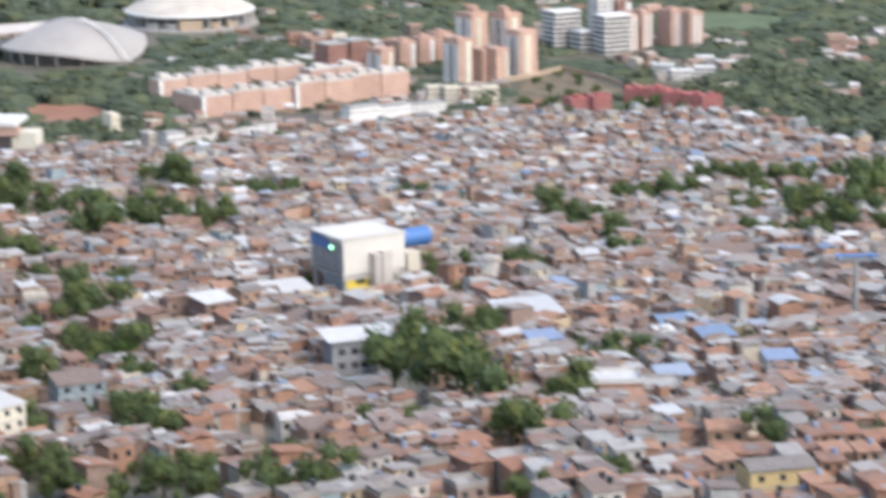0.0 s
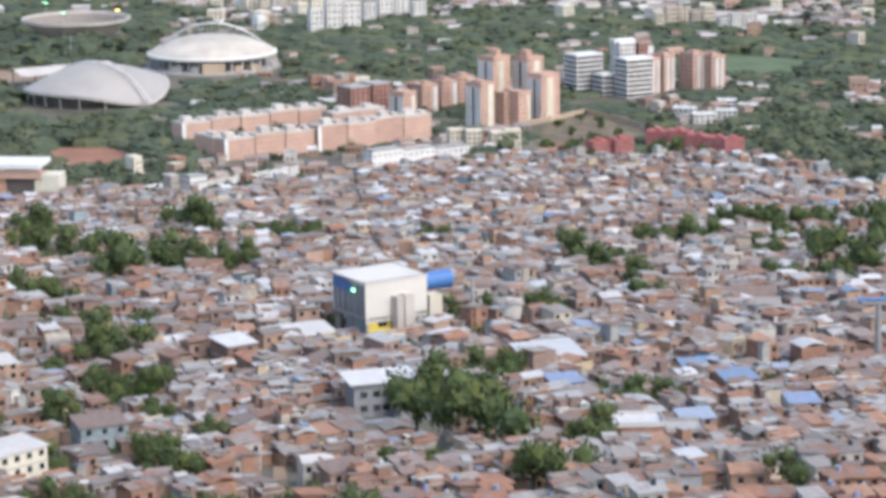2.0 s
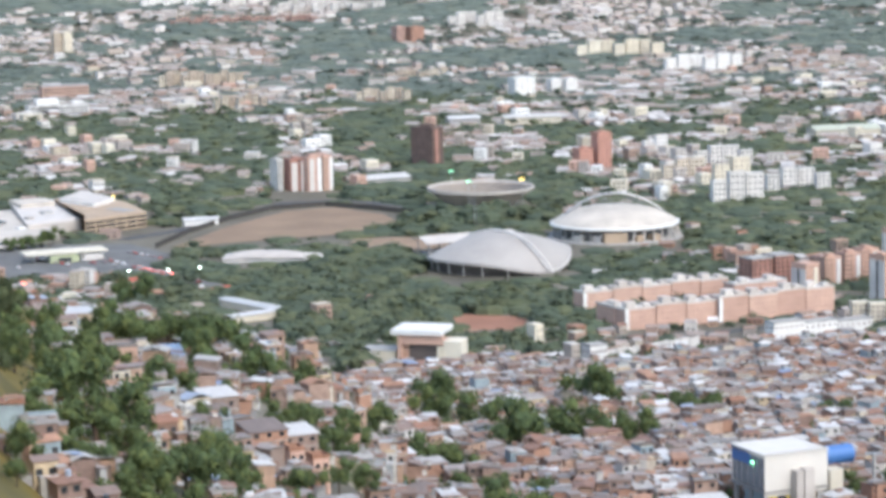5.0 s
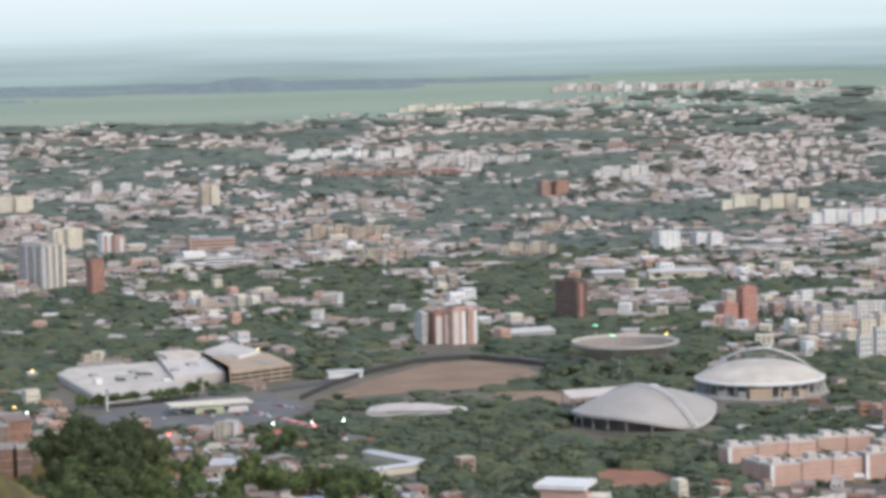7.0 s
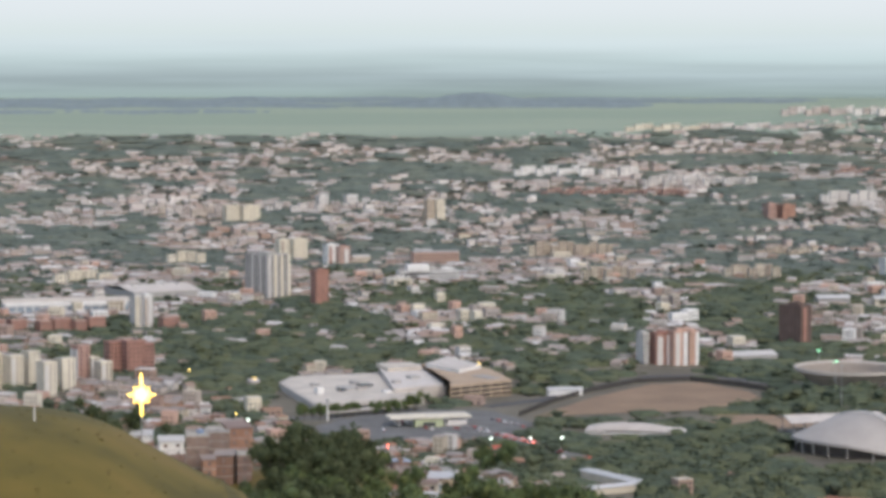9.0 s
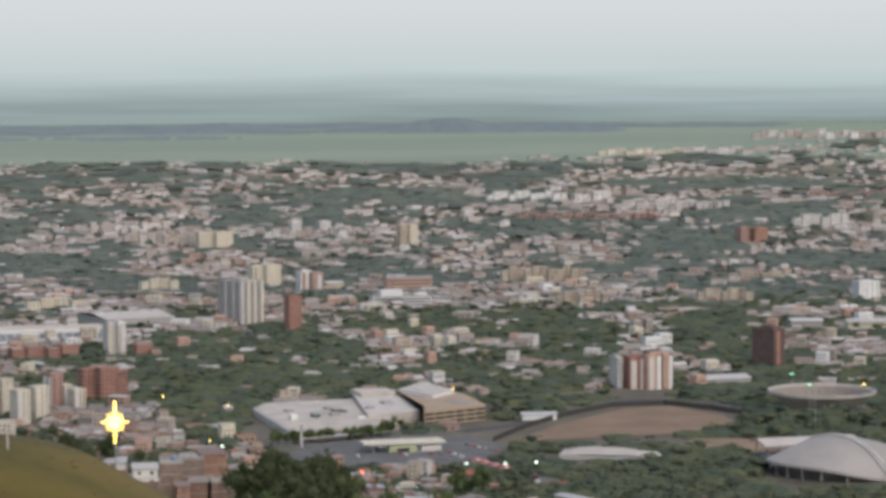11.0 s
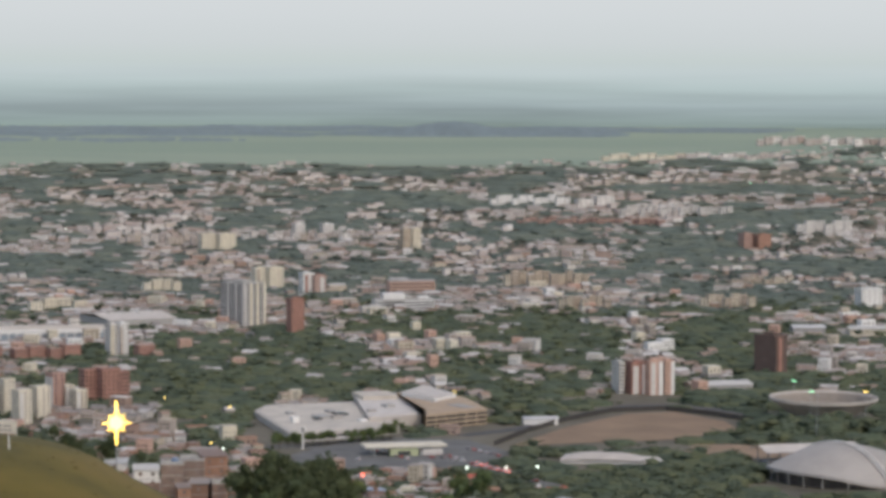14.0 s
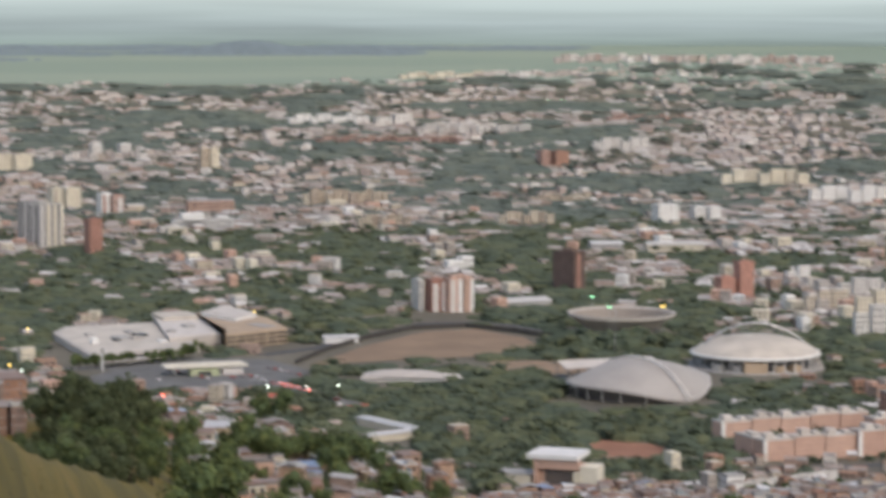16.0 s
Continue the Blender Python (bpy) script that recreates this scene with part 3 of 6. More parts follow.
# white apartment houses
block("apartment_block", "white stepped apartment house with balcony bands", facing(18.08, 1850, 32), 20, 16, 25, OFFWHITE, 8, 5, bands=True, group="white apartment houses")
block("apartment_block", "white stepped apartment house, lower wing", facing(18.5, 1838, 32), 11, 14, 13, OFFWHITE, 4, 3, bands=True, group="white apartment houses")
block("apartment_block", "white apartment house with balcony bands", facing(19.12, 1828, 32), 20, 16, 25, OFFWHITE, 8, 5, bands=True, group="white apartment houses")
block("apartment_tower", "white and brown tower with a broad flat crown", facing(18.86, 1872, 28), 12, 14, 30, OFFWHITE, 10, 4, head=[(0, 16, 2)], group="white apartment houses", category="apartment tower")
block("apartment_tower", "brown brick tower core with a flat crown", facing(19.22, 1880, 28), 10, 14, 29, REDBRICK, 10, 3, strips=[(4, 4, WHITE, 27)], cap=CONCRETE, head=[(0, 12, 2)], group="white apartment houses", category="apartment tower")
for az, d, w, h in ((19.42, 1845, 9, 23), (19.72, 1850, 9, 24), (20.35, 1852, 12, 25), (20.72, 1850, 11, 24)):
    block("apartment_block", "pinkish brick apartment house with white panels", facing(az, d, 38), w, 15, h, PINK, 8, 3, strips=[(-1.5, 2.4, OFFWHITE, h - 1), (2.6, 2.2, OFFWHITE, h - 1)], cap=PINK, head=[(0, 4, 2)], group="pinkish apartment houses")

# red painted blocks at the edge of the shanty town
for az, d, w, h, t in ((18.35, 1570, 12, 7.5, 30), (18.8, 1572, 12, 8.5, 30), (19.45, 1600, 13, 9.5, -20), (19.88, 1592, 13, 10.5, -20), (20.28, 1577, 13, 9.5, -20), (20.68, 1562, 11, 10, -20), (21.06, 1538, 11, 12, 10)):
    block("apartment_block", "red painted brick apartment block", facing(az, d, t), w, 10, h, REDPAINT, 4, 4, cap=REDPAINT, head=[(0, 3, 1.8)], group="red apartment blocks")

# long pale walls and low cream blocks
for az, d, w, h, t in ((9.98, 1398, 10, 10, 30), (13.9, 1524, 20, 9.5, 33), (14.55, 1536, 22, 8.6, 33), (15.25, 1548, 22, 8, 33)):
    block("row_building", "long whitewashed low building with blue-grey shade", facing(az, d, t), w, 9, h, WHITE, 2, 6, cap=CONCRETE, group="whitewashed low buildings", category="building", win=(1.1, 1.2))
for az, d, w, h in ((15.35, 1605, 9, 11), (15.7, 1600, 9, 11), (16.2, 1590, 8, 11), (16.5, 1592, 9, 12)):
    block("apartment_block", "small cream apartment block with dark windows", facing(az, d, 15), w, 9, h, CREAM, 4, 3, cap=CREAM, group="small cream blocks")
for az, d, w, h in ((20.0, 1740, 16, 7), (20.45, 1715, 18, 7), (20.9, 1735, 16, 6), (21.3, 1760, 14, 6), (20.9, 1780, 14, 6)):
    block("villa", "low white villa with flat roofs among trees", facing(az, d, -15 + 9 * int(az * 7 % 4)), w * .8, 9, h * .8, OFFWHITE, 2, 4, group="white villas", category="house")

# towers of the valley town: az, d, width, depth, height
TOWERS = (
        (3.5, 2316, 5, 16, 25, OFFWHITE, OFFWHITE, "slim white tower slab", ()),
        (3.85, 2314, 14, 14, 26, REDBRICK, REDBRICK, "red brick tower with white vertical panels", ((-3.0, 5, OFFWHITE, 23.5), (4.3, 2.6, WHITE, 24.5))),
        (4.2, 2309, 13, 14, 27.5, ORANGE, ORANGE, "orange brick tower with white vertical panels", ((-2.6, 4, OFFWHITE, 27), (4.2, 3.6, WHITE, 27.5))),
        (4.47, 2313, 9, 14, 27.5, ORANGE, ORANGE, "orange brick tower with a white edge", ((2.8, 3, WHITE, 27.5),)),
        (9.78, 2400, 14, 15, 20, CORAL, CORAL, "stepped orange brick tower, lower part", ()),
        (10.16, 2406, 14, 15, 33, CORAL, CORAL, "stepped orange brick tower, tall part", ()))
MORE_TOWERS = (
        (-3.14, 2800, 15, 14, 35, REDBRICK, REDBRICK, "red brick tower", ()),
        (-6.88, 2592, 9, 12, 30, OFFWHITE, OFFWHITE, "white slab tower with a dark slot", ((-2, 3.4, CREAM, 30),)),
        (-6.68, 2590, 9, 12, 31, WHITE, WHITE, "white slab tower with brown panels", ((-3, 2.0, TANCREAM, 29),)),
        (-0.91, 3741, 13, 12, 28, TANCREAM, TANCREAM, "cream twin slab tower far out", ()),
        (-0.71, 3741, 13, 12, 28, CREAM, CREAM, "cream twin slab tower far out", ()),
        (-3.88, 3350, 18, 15, 24, CREAM, CREAM, "cream tower with dark slots", ((-4, 3, TANCREAM, 23),)),
        (-3.58, 3345, 20, 15, 25, CREAM, CREAM, "cream tower with dark slots", ((3, 3, TANCREAM, 24),)),
        (-2.92, 3280, 15, 14, 23, WHITE, WHITE, "white block with red panels", ((-3, 3, REDBRICK, 22),)),
        (-2.68, 3276, 15, 14, 21, ROSE, ROSE, "white block with red panels", ((2, 5, OFFWHITE, 19),)),
        (-4.93, 3745, 26, 14, 20, CREAM, CREAM, "cream slab block far out", ()),
        (-4.57, 3742, 26, 14, 21, CREAM, CREAM, "cream slab block far out", ()),
        (6.05, 3775, 14, 20, 19, ROSE, ROSE, "shaded rose brick block far out", ()), (6.38, 3770, 20, 20, 19, TERRACOTTA, TERRACOTTA, "broad terracotta block far out", ()), (-3.1, 3852, 16, 12, 17, OFFWHITE, WHITE, "white tower over a pinkish row", ()), (-2.52, 3852, 18, 12, 17, OFFWHITE, WHITE, "white tower over a pinkish row", ()),
        (8.55, 3145, 27, 20, 21, WHITE, WHITE, "big plain white cube building", ()),
        (9.2, 3190, 15, 15, 15, WHITE, WHITE, "white block with pale roof", ()),
        (9.5, 3188, 15, 15, 15, WHITE, WHITE, "white block with pale roof", ()))
for az, d, w, dep, h, wall, cap, lab, st in TOWERS + MORE_TOWERS:
    block("tower", lab + " in the valley town", facing(az, d, 24), w * .92, dep, h, wall, max(5, int(h / 2.9)), 4, strips=st, cap=cap, head=[(0, 3.5, 1.8)], group="valley towers", category="tower", win=(1.3, 1.2))

# grey office tower with vertical fins, and the dark brown tower by the stadium
e = block("tower", "grey corner tower with pale vertical fins and dark glass", facing(-4.02, 2893, 43), 31, 36, 43, CONCRETE, 14, 9, strips=[(-14, 3, OFFWHITE, 43), (-5.5, 3.4, CREAM, 44), (3.5, 3.4, CREAM, 44), (13.4, 3.6, CREAM, 44)], cap=CONCRETE, head=[(-2, 12, 3)], group="grey towers", category="tower")
for y in (1.5, 12, 24):
    part("side_fin", Solid().box(-15.7, y, -1, .6, 1.6, 44), OFFWHITE, e)
block("tower", "dark brown brick tower near the bowl stadium", facing(6.74, 2470, 50), 15, 25, 34, DARKBRICK, 11, 3, strips=[(-2, 4, REDBRICK, 33)], cap=DARKBRICK, head=[(0, 5, 2.5)], category="tower")

# cream towers, brick blocks and the long blue-white hall behind the grassy mound
for az, d, w, h in ((-9.75, 2165, 9, 28), (-9.35, 2160, 11, 27), (-9.0, 2170, 10, 29), (-8.68, 2130, 11, 25), (-8.31, 2162, 12, 24), (-7.78, 2226, 8, 17), (-7.54, 2208, 10, 15.5), (-10.2, 2160, 10, 28), (-10.7, 2165, 10, 26)):
    block("tower", "cream apartment tower with dark vertical slots", facing(az, d, 30), w, 12, h, CREAM, 9, 3, strips=[(-w * .3, w * .3, OFFWHITE if int(az * 100) % 3 else CREAM, h - 1)], cap=CREAM, group="cream towers", category="apartment tower", pane=CURTAIN)
block("tower", "slim rose brick tower beside cream ones", facing(-8.0, 2224, 30), 11, 12, 27, ROSE, 9, 2, cap=ROSE, side=OFFWHITE, category="apartment tower")
for az, d, w, h in ((-7.32, 2275, 14, 24), (-6.95, 2268, 15, 25), (-6.68, 2272, 9, 22)):
    block("apartment_block", "dark red brick block, seven storeys", facing(az, d, 22), w, 13, h, REDBRICK, 7, 4, cap=REDBRICK, group="red brick blocks")
for az, h in ((-10.2, 12), (-9.75, 13), (-9.3, 12), (-8.72, 11), (-8.42, 12.5), (-8.0, 11), (-7.72, 13.5), (-6.22, 13)):
    block("apartment_block", "low red brick block in a long row", facing(az, 2566 + int(az * 37) % 9, 24), 16, 12, h, REDBRICK, 5, 5, cap=ROSE, group="red brick row", pane=CURTAIN)


def hall(name, label, az, d, turn, w, dep, h, wall, roof, rise=1.5, parts=(), category="hall"):
    """A wide low building with a shallow roof; parts: (name, x, y, z, sx, sy, sz, material)."""
    e = thing(name, label, category, facing(az, d, turn))
    part("wall", Solid().box(0, dep / 2, -2, w, dep, h + 2), wall, e)
    part("roof", Solid().gable(0, dep / 2, h, w + 1.5, dep + 1.5, rise, thick=.4), roof, e)
    for nm, x, y, z, sx, sy, sz, mt in parts:
        part(nm, Solid().box(x, y, z, sx, sy, sz), mt, e)
    return e


hall("long_hall", "long white-roofed hall with a blue-lit glass front", -8.35, 2742, 4, 122, 34, 11, GREYBLUE, ROOFWHITE, 3,
     [("column", x, -.8, 0, 1.2, 1.2, 10, WHITE) for x in range(-56, 58, 8)] + [("fascia", 0, -.8, 8, 118, .8, 4, WHITE)])
hall("warehouse", "broad warehouse with pale sheet roof", -6.3, 2868, 22, 74, 84, 9, CONCRETE, PALECAP, 4, [("roof_vent", x, 40, 12.4, 3, 20, 1.2, OFFWHITE) for x in (-24, -8, 8, 24)])
hall("school_roofs", "bright white sheet roof meeting another at an angle", 2.71, 1697, -54, 56, 10, 4, CREAM, BRIGHT, .9, (), "school")
hall("school_roofs", "bright white sheet roof over low classrooms", 2.88, 1652, 35, 32, 9, 4, CREAM, BRIGHT, .9, (), "school")
hall("warehouse", "pale flat-roofed warehouse in the town", 8.7, 2822, 10, 58, 22, 8, CREAM, BRIGHT, 2, (), "warehouse")
hall("warehouse", "pale flat-roofed warehouse in the town", 7.3, 2822, 10, 32, 22, 8, CONCRETE, BRIGHT, 2, (), "warehouse")
hall("market_hall", "long hall with a pale green sheet roof", 15.1, 2660, 14, 62, 40, 8, CREAM, surface("pale_green_roof", [(.50, .52, .42)]), 3, (), "hall")
hall("warehouse", "white shed roof beside the striped towers", 5.7, 2335, 24, 42, 26, 6, CONCRETE, BRIGHT, 2.5, (), "warehouse")
hall("shed", "white roofed roadside shed", 1.85, 2115, 8, 26, 12, 4.5, WHITE, BRIGHT, 1, (), "shed")
hall("hospital", "white hospital wing with window bands", -0.95, 3058, 12, 66, 20, 12, WHITE, CONCRETE, 1, [("window_band", 0, -.1, z, 64, .4, 1.4, GLASS) for z in (2, 5.2, 8.4)] + [("wing", -12, 8, -1, 24, 16, 20, WHITE), ("wing", 22, 10, -1, 12, 12, 16, WHITE)], "hospital")
hall("hospital", "pinkish office block with pale roof", -0.8, 3275, 12, 54, 22, 15, PINK, CONCRETE, 1, [("window_band", 0, -.1, z, 52, .4, 1.5, GLASS) for z in (3, 7, 11)], "office block")


def barrel_hall(az, d, turn, w, dep, h, rise, label):
    """Low hall under one softly curved roof with rounded ends."""
    e = thing("curved_hall", label, "hall", facing(az, d, turn))
    part("wall", Solid().box(0, dep / 2, -2, w * .95, dep * .9, h + 2.4), OFFWHITE, e)
    rows = [[(w / 2 * x, dep / 2 + dep / 2 * y, h + rise * (1 - abs(x) ** 3) * (1 - y * y * .9) + k) for x in np.linspace(-1, 1, 33)] for k, ys in ((0, np.linspace(-1, 1, 17)), (-.35, np.linspace(1, -1, 17))) for y in ys]
    part("roof", Solid().grid(np.array(rows + rows[:1])), PALECAP, e, "white curved membrane roof", shade=True)
    return e


barrel_hall(3.1, 1910, -8, 58, 24, 3.2, 4.0, "long white hall with a softly curved roof")
barrel_hall(4.0, 1916, -8, 22, 14, 2.4, 1.8, "small white annex with a curved roof")
barrel_hall(2.45, 1912, -8, 14, 12, 2.2, 1.4, "small white annex with a curved roof")


def awning(az, d, w):
    """Row of market awnings in red canvas on thin posts."""
    e = thing("market_awning", "row of red canvas awnings beside the avenue", "awning", facing(az, d, 15), "market awnings")
    for k in range(3):
        part("canvas", Solid().gable(-w / 2 + w * (k + .5) / 3, 3, 2.8, w / 3 * .94, 6, 1.1, thick=.08), surface("red_canvas", [(.50, .12, .09)], vary=.2), e)
        for y in (.4, 5.6):
            part("post", Solid().rod((-w / 2 + w * k / 3, y, -1), (-w / 2 + w * k / 3, y, 2.8), .07, n=6), STEEL, e)


for az, d, w in ((0.26, 1822, 12), (0.5, 1832, 9), (2.1, 1775, 10), (2.3, 1782, 8)):
    awning(az, d, w)


def mall():
    o = Vector((-80, 2080, 0))
    at = lambda *pts, k=1.0: [(x * k - o.x, y * k - o.y) for x, y in pts]
    e = thing("shopping_centre", "sprawling white shopping centre with flat roofs and skylights", "shopping centre", Matrix.Translation(o))
    low = at((-150, 2128), (-114, 1996), (-38, 2045), (-77, 2190), (-144, 2164), k=1.0092)
    inn = at((-146, 2127), (-112.5, 2001), (-42, 2047), (-79, 2185), (-142, 2160), k=1.0092)
    part("wing", Solid().prism(low, -1, 4.7), MALLWALL, e, "pale low wing")
    part("parapet", Solid().prism(low, 4.7, 5.4), PALECAP, e)
    part("roof", Solid().prism(inn, 5.4, 5.6), ROOFWHITE, e, "broad stained white roof")
    high = at((-77, 2203), (-44, 2214), (-19, 2108), (-22, 2082), (-60, 2060), k=1.013)
    part("wing", Solid().prism(high, -1, 8.5), MALLWALL, e, "taller grey wing")
    part("roof", Solid().prism([(x * .97 - .6, y * .97 + 2) for x, y in high], 8.5, 8.9), PALECAP, e)
    part("roof_hall", Solid().prism(at((-78, 2190), (-50, 2198), (-42, 2170), (-68, 2160), k=1.013), 8.9, 12), ROOFWHITE, e)
    for nm, x, y, sx, sy, sz, mt in (("skylight", -96, 2092, 12, 16, 1.4, CONCRETE), ("skylight", -84, 2108, 9, 12, 1.6, GLASS), ("roof_plant", -100, 2078, 5, 7, 2, GLASS), ("roof_plant", -86, 2086, 7, 6, 2.2, SHELLGREY), ("roof_plant", -92, 2122, 6, 8, 1.8, CONCRETE),
                                     ("stair_turret", -116, 2062, 5, 6, 4.6, WHITE), ("roof_plant", -122, 2110, 5, 7, 1.5, CONCRETE), ("roof_plant", -66, 2070, 6, 7, 1.6, WHITE), ("roof_plant", -60, 2100, 6, 5, 5.2, SHELLGREY), ("roof_plant", -48, 2130, 8, 9, 5.4, CONCRETE)):
        part(nm, Solid().box(x * 1.0092 - o.x, y * 1.0092 - o.y, 5.5, sx, sy, sz, .5), mt, e)
    for k in range(9):
        q = k / 8
        part("canopy_light", Solid().box(-68 + 26 * q - o.x, 2024.6 + 17 * q - o.y, 3.4, .7, .7, .8), LAMPWHITE, e)
    part("canopy", Solid().prism(at((-112, 1995), (-106, 1985), (-40, 2028), (-42, 2042)), 3.9, 4.3), PALECAP, e)
    part("glass_front", Solid().prism(at((-104, 2000), (-103, 1998.5), (-46, 2036), (-47, 2037.5), k=1.008), 0, 3.6), GLASS, e)
    part("sign_mast", Solid().box(-105 - o.x, 1975 - o.y, -1, 1.2, 1.2, 17), WHITE, e)
    part("sign_panel", Solid().box(-105 - o.x, 1975 - o.y, 12, 3.0, 1.2, 4), WHITE, e)
    o = Vector((0, 2110, 0))
    t = thing("parking_building", "tan parking building with open decks and a white roof", "parking building", Matrix.Translation(o))
    body = at((-19, 2080), (27, 2117), (12, 2182), (-22, 2250), (-43, 2214), (-19, 2110))
    part("wall", Solid().prism(body, -1, 11), TAN, t)
    part("deck", Solid().prism([(x * 1.01, y * 1.01) for x, y in body], 11, 11.8), TAN, t)
    turn = math.atan2(37, 46)
    # open decks drawn as dark boxes, the shade inside put in their colour
    for k in range(3):
        for q in range(6):
            f = (q + .5) / 6
            part("deck_opening", Solid().box(-19 + 46 * f - o.x + .2, 2080 + 37 * f - o.y - .2, 1.6 + 3.3 * k, 8.2, .7, 1.5, turn), GLASS, t)
    top = at((-40, 2196), (-22, 2246), (4, 2190), (-13, 2158))
    part("roof_wall", Solid().prism([(x * .97, y * .97) for x, y in top], 11.8, 14), WHITE, t)
    part("roof", Solid().prism(top, 14, 14.5), PALECAP, t, "broad pale roof")
    part("ramp_opening", Solid().box(8, 22, 11.8, 11, 24, .4, .6), CONCRETE, t)


mall()


def filling_station():
    e = thing("filling_station", "flat pale canopy on columns with a lit green shop", "filling station", facing(-0.92, 1948, 13))
    part("canopy", Solid().box(0, 8, 6, 58, 20, 1.2), CREAM, e)
    for x in (-22, -11, 0, 11, 22):
        for y in (3, 13):
            part("column", Solid().rod((x, y, -1), (x, y, 6), .4), WHITE, e)
    part("shop", Solid().box(-2, 0, -1, 20, 7, 6), surface("pale_green_wall", [(.43, .47, .30)]), e)
    part("shop_window", Solid().box(-2, -3.6, .6, 9, .3, 3), GLASS, e)
    part("kiosk", Solid().box(19, 2, -1, 14, 6, 5.2), OFFWHITE, e)


filling_station()


# ---- arenas ----
def arena():
    """Tent-like shell roof over a dark round hall."""
    e = thing("arena", "round arena under a pale tan-grey shell roof", "arena", facing(7.95, 1862))
    R, H = 48.0, 24.5
    th = np.linspace(0, math.tau, 97)[:-1]
    drum = np.array([[(41 * math.cos(a), 40 * math.sin(a), z) for a in th] for z in (-1, 9)])
    part("wall", Solid().grid(drum, wrap=True), surface("brown_cladding", [(.13, .11, .10)], vary=.35, scale=.2), e, "dark brown recessed wall", shade=True)
    along, across = Vector((.68, -.733, 0)), Vector((-.733, -.68, 0))

    def arch_z(u):
        return 1.5 + (H - 1.5) * (1 - abs(u) ** 2.3)

    def shell(u, v, sgn):
        """u along the arch from end to end, v from the arch out to the eave."""
        wide = R * math.sqrt(max(0.0, 1 - u * u))
        eave = 2.2 + (7.8 if sgn > 0 else 10.5) * (1 - u ** 4)
        z = eave + (arch_z(u) - eave) * (1 - v ** 1.55)
        p = along * (R * u) + across * (sgn * wide * v)
        return (p.x, p.y, z)
    us = [math.sin(a) for a in np.linspace(-math.pi / 2, math.pi / 2, 41)]
    for sgn in (1, -1):
        rows = [[shell(u, v, sgn) for u in us] for v in np.linspace(0, 1, 19)]
        part("roof", Solid().grid(np.array(rows)), SHELLGREY, e, "pale grey sail roof hung from a twin arch", shade=True)
        edge = [[(x * k, y * k, z + dz) for x, y, z in (shell(u, 1, sgn) for u in us)] for k, dz in ((1.0, .15), (1.012, .1), (1.012, -1.8), (.99, -1.8))]
        part("eave_fascia", Solid().grid(np.array(edge)), OFFWHITE if sgn < 0 else SHELLGREY, e, shade=False)
    for off in (-1.5, 1.5):
        pts = [along * (R * 1.03 * u) + across * off + Vector((0, 0, arch_z(u * .985) + .5)) for u in np.linspace(-1, 1, 41)]
        part("roof_rib", Solid().tube(pts, .62), OFFWHITE, e, "pale rib of the twin arch")
    post = surface("pale_column", [(.46, .43, .40)])
    for k in range(14):
        u = -.93 + 1.86 * (k % 7 + .5) / 7
        x, y, z = shell(u, .96, 1 if k < 7 else -1)
        part("column", Solid().rod((x * .97, y * .97, -1), (x, y, z - .4), .6, .45, n=6), post, e)
    w = thing("arena_annex", "long pale canopy roof behind the arena", "canopy", facing(7.05, 1935, 24))
    part("roof", Solid().gable(8, 0, 9.5, 72, 30, 3.4, thick=.5), PALECAP, w)
    for x in range(-24, 34, 8):
        for y in (-9.5, 9.5):
            part("column", Solid().rod((x, y, -1), (x, y, 9.7), .45, n=6), CONCRETE, w)
    part("terrace", Solid().box(4, 0, -1, 54, 16, 3.5), CONCRETE, w)


arena()


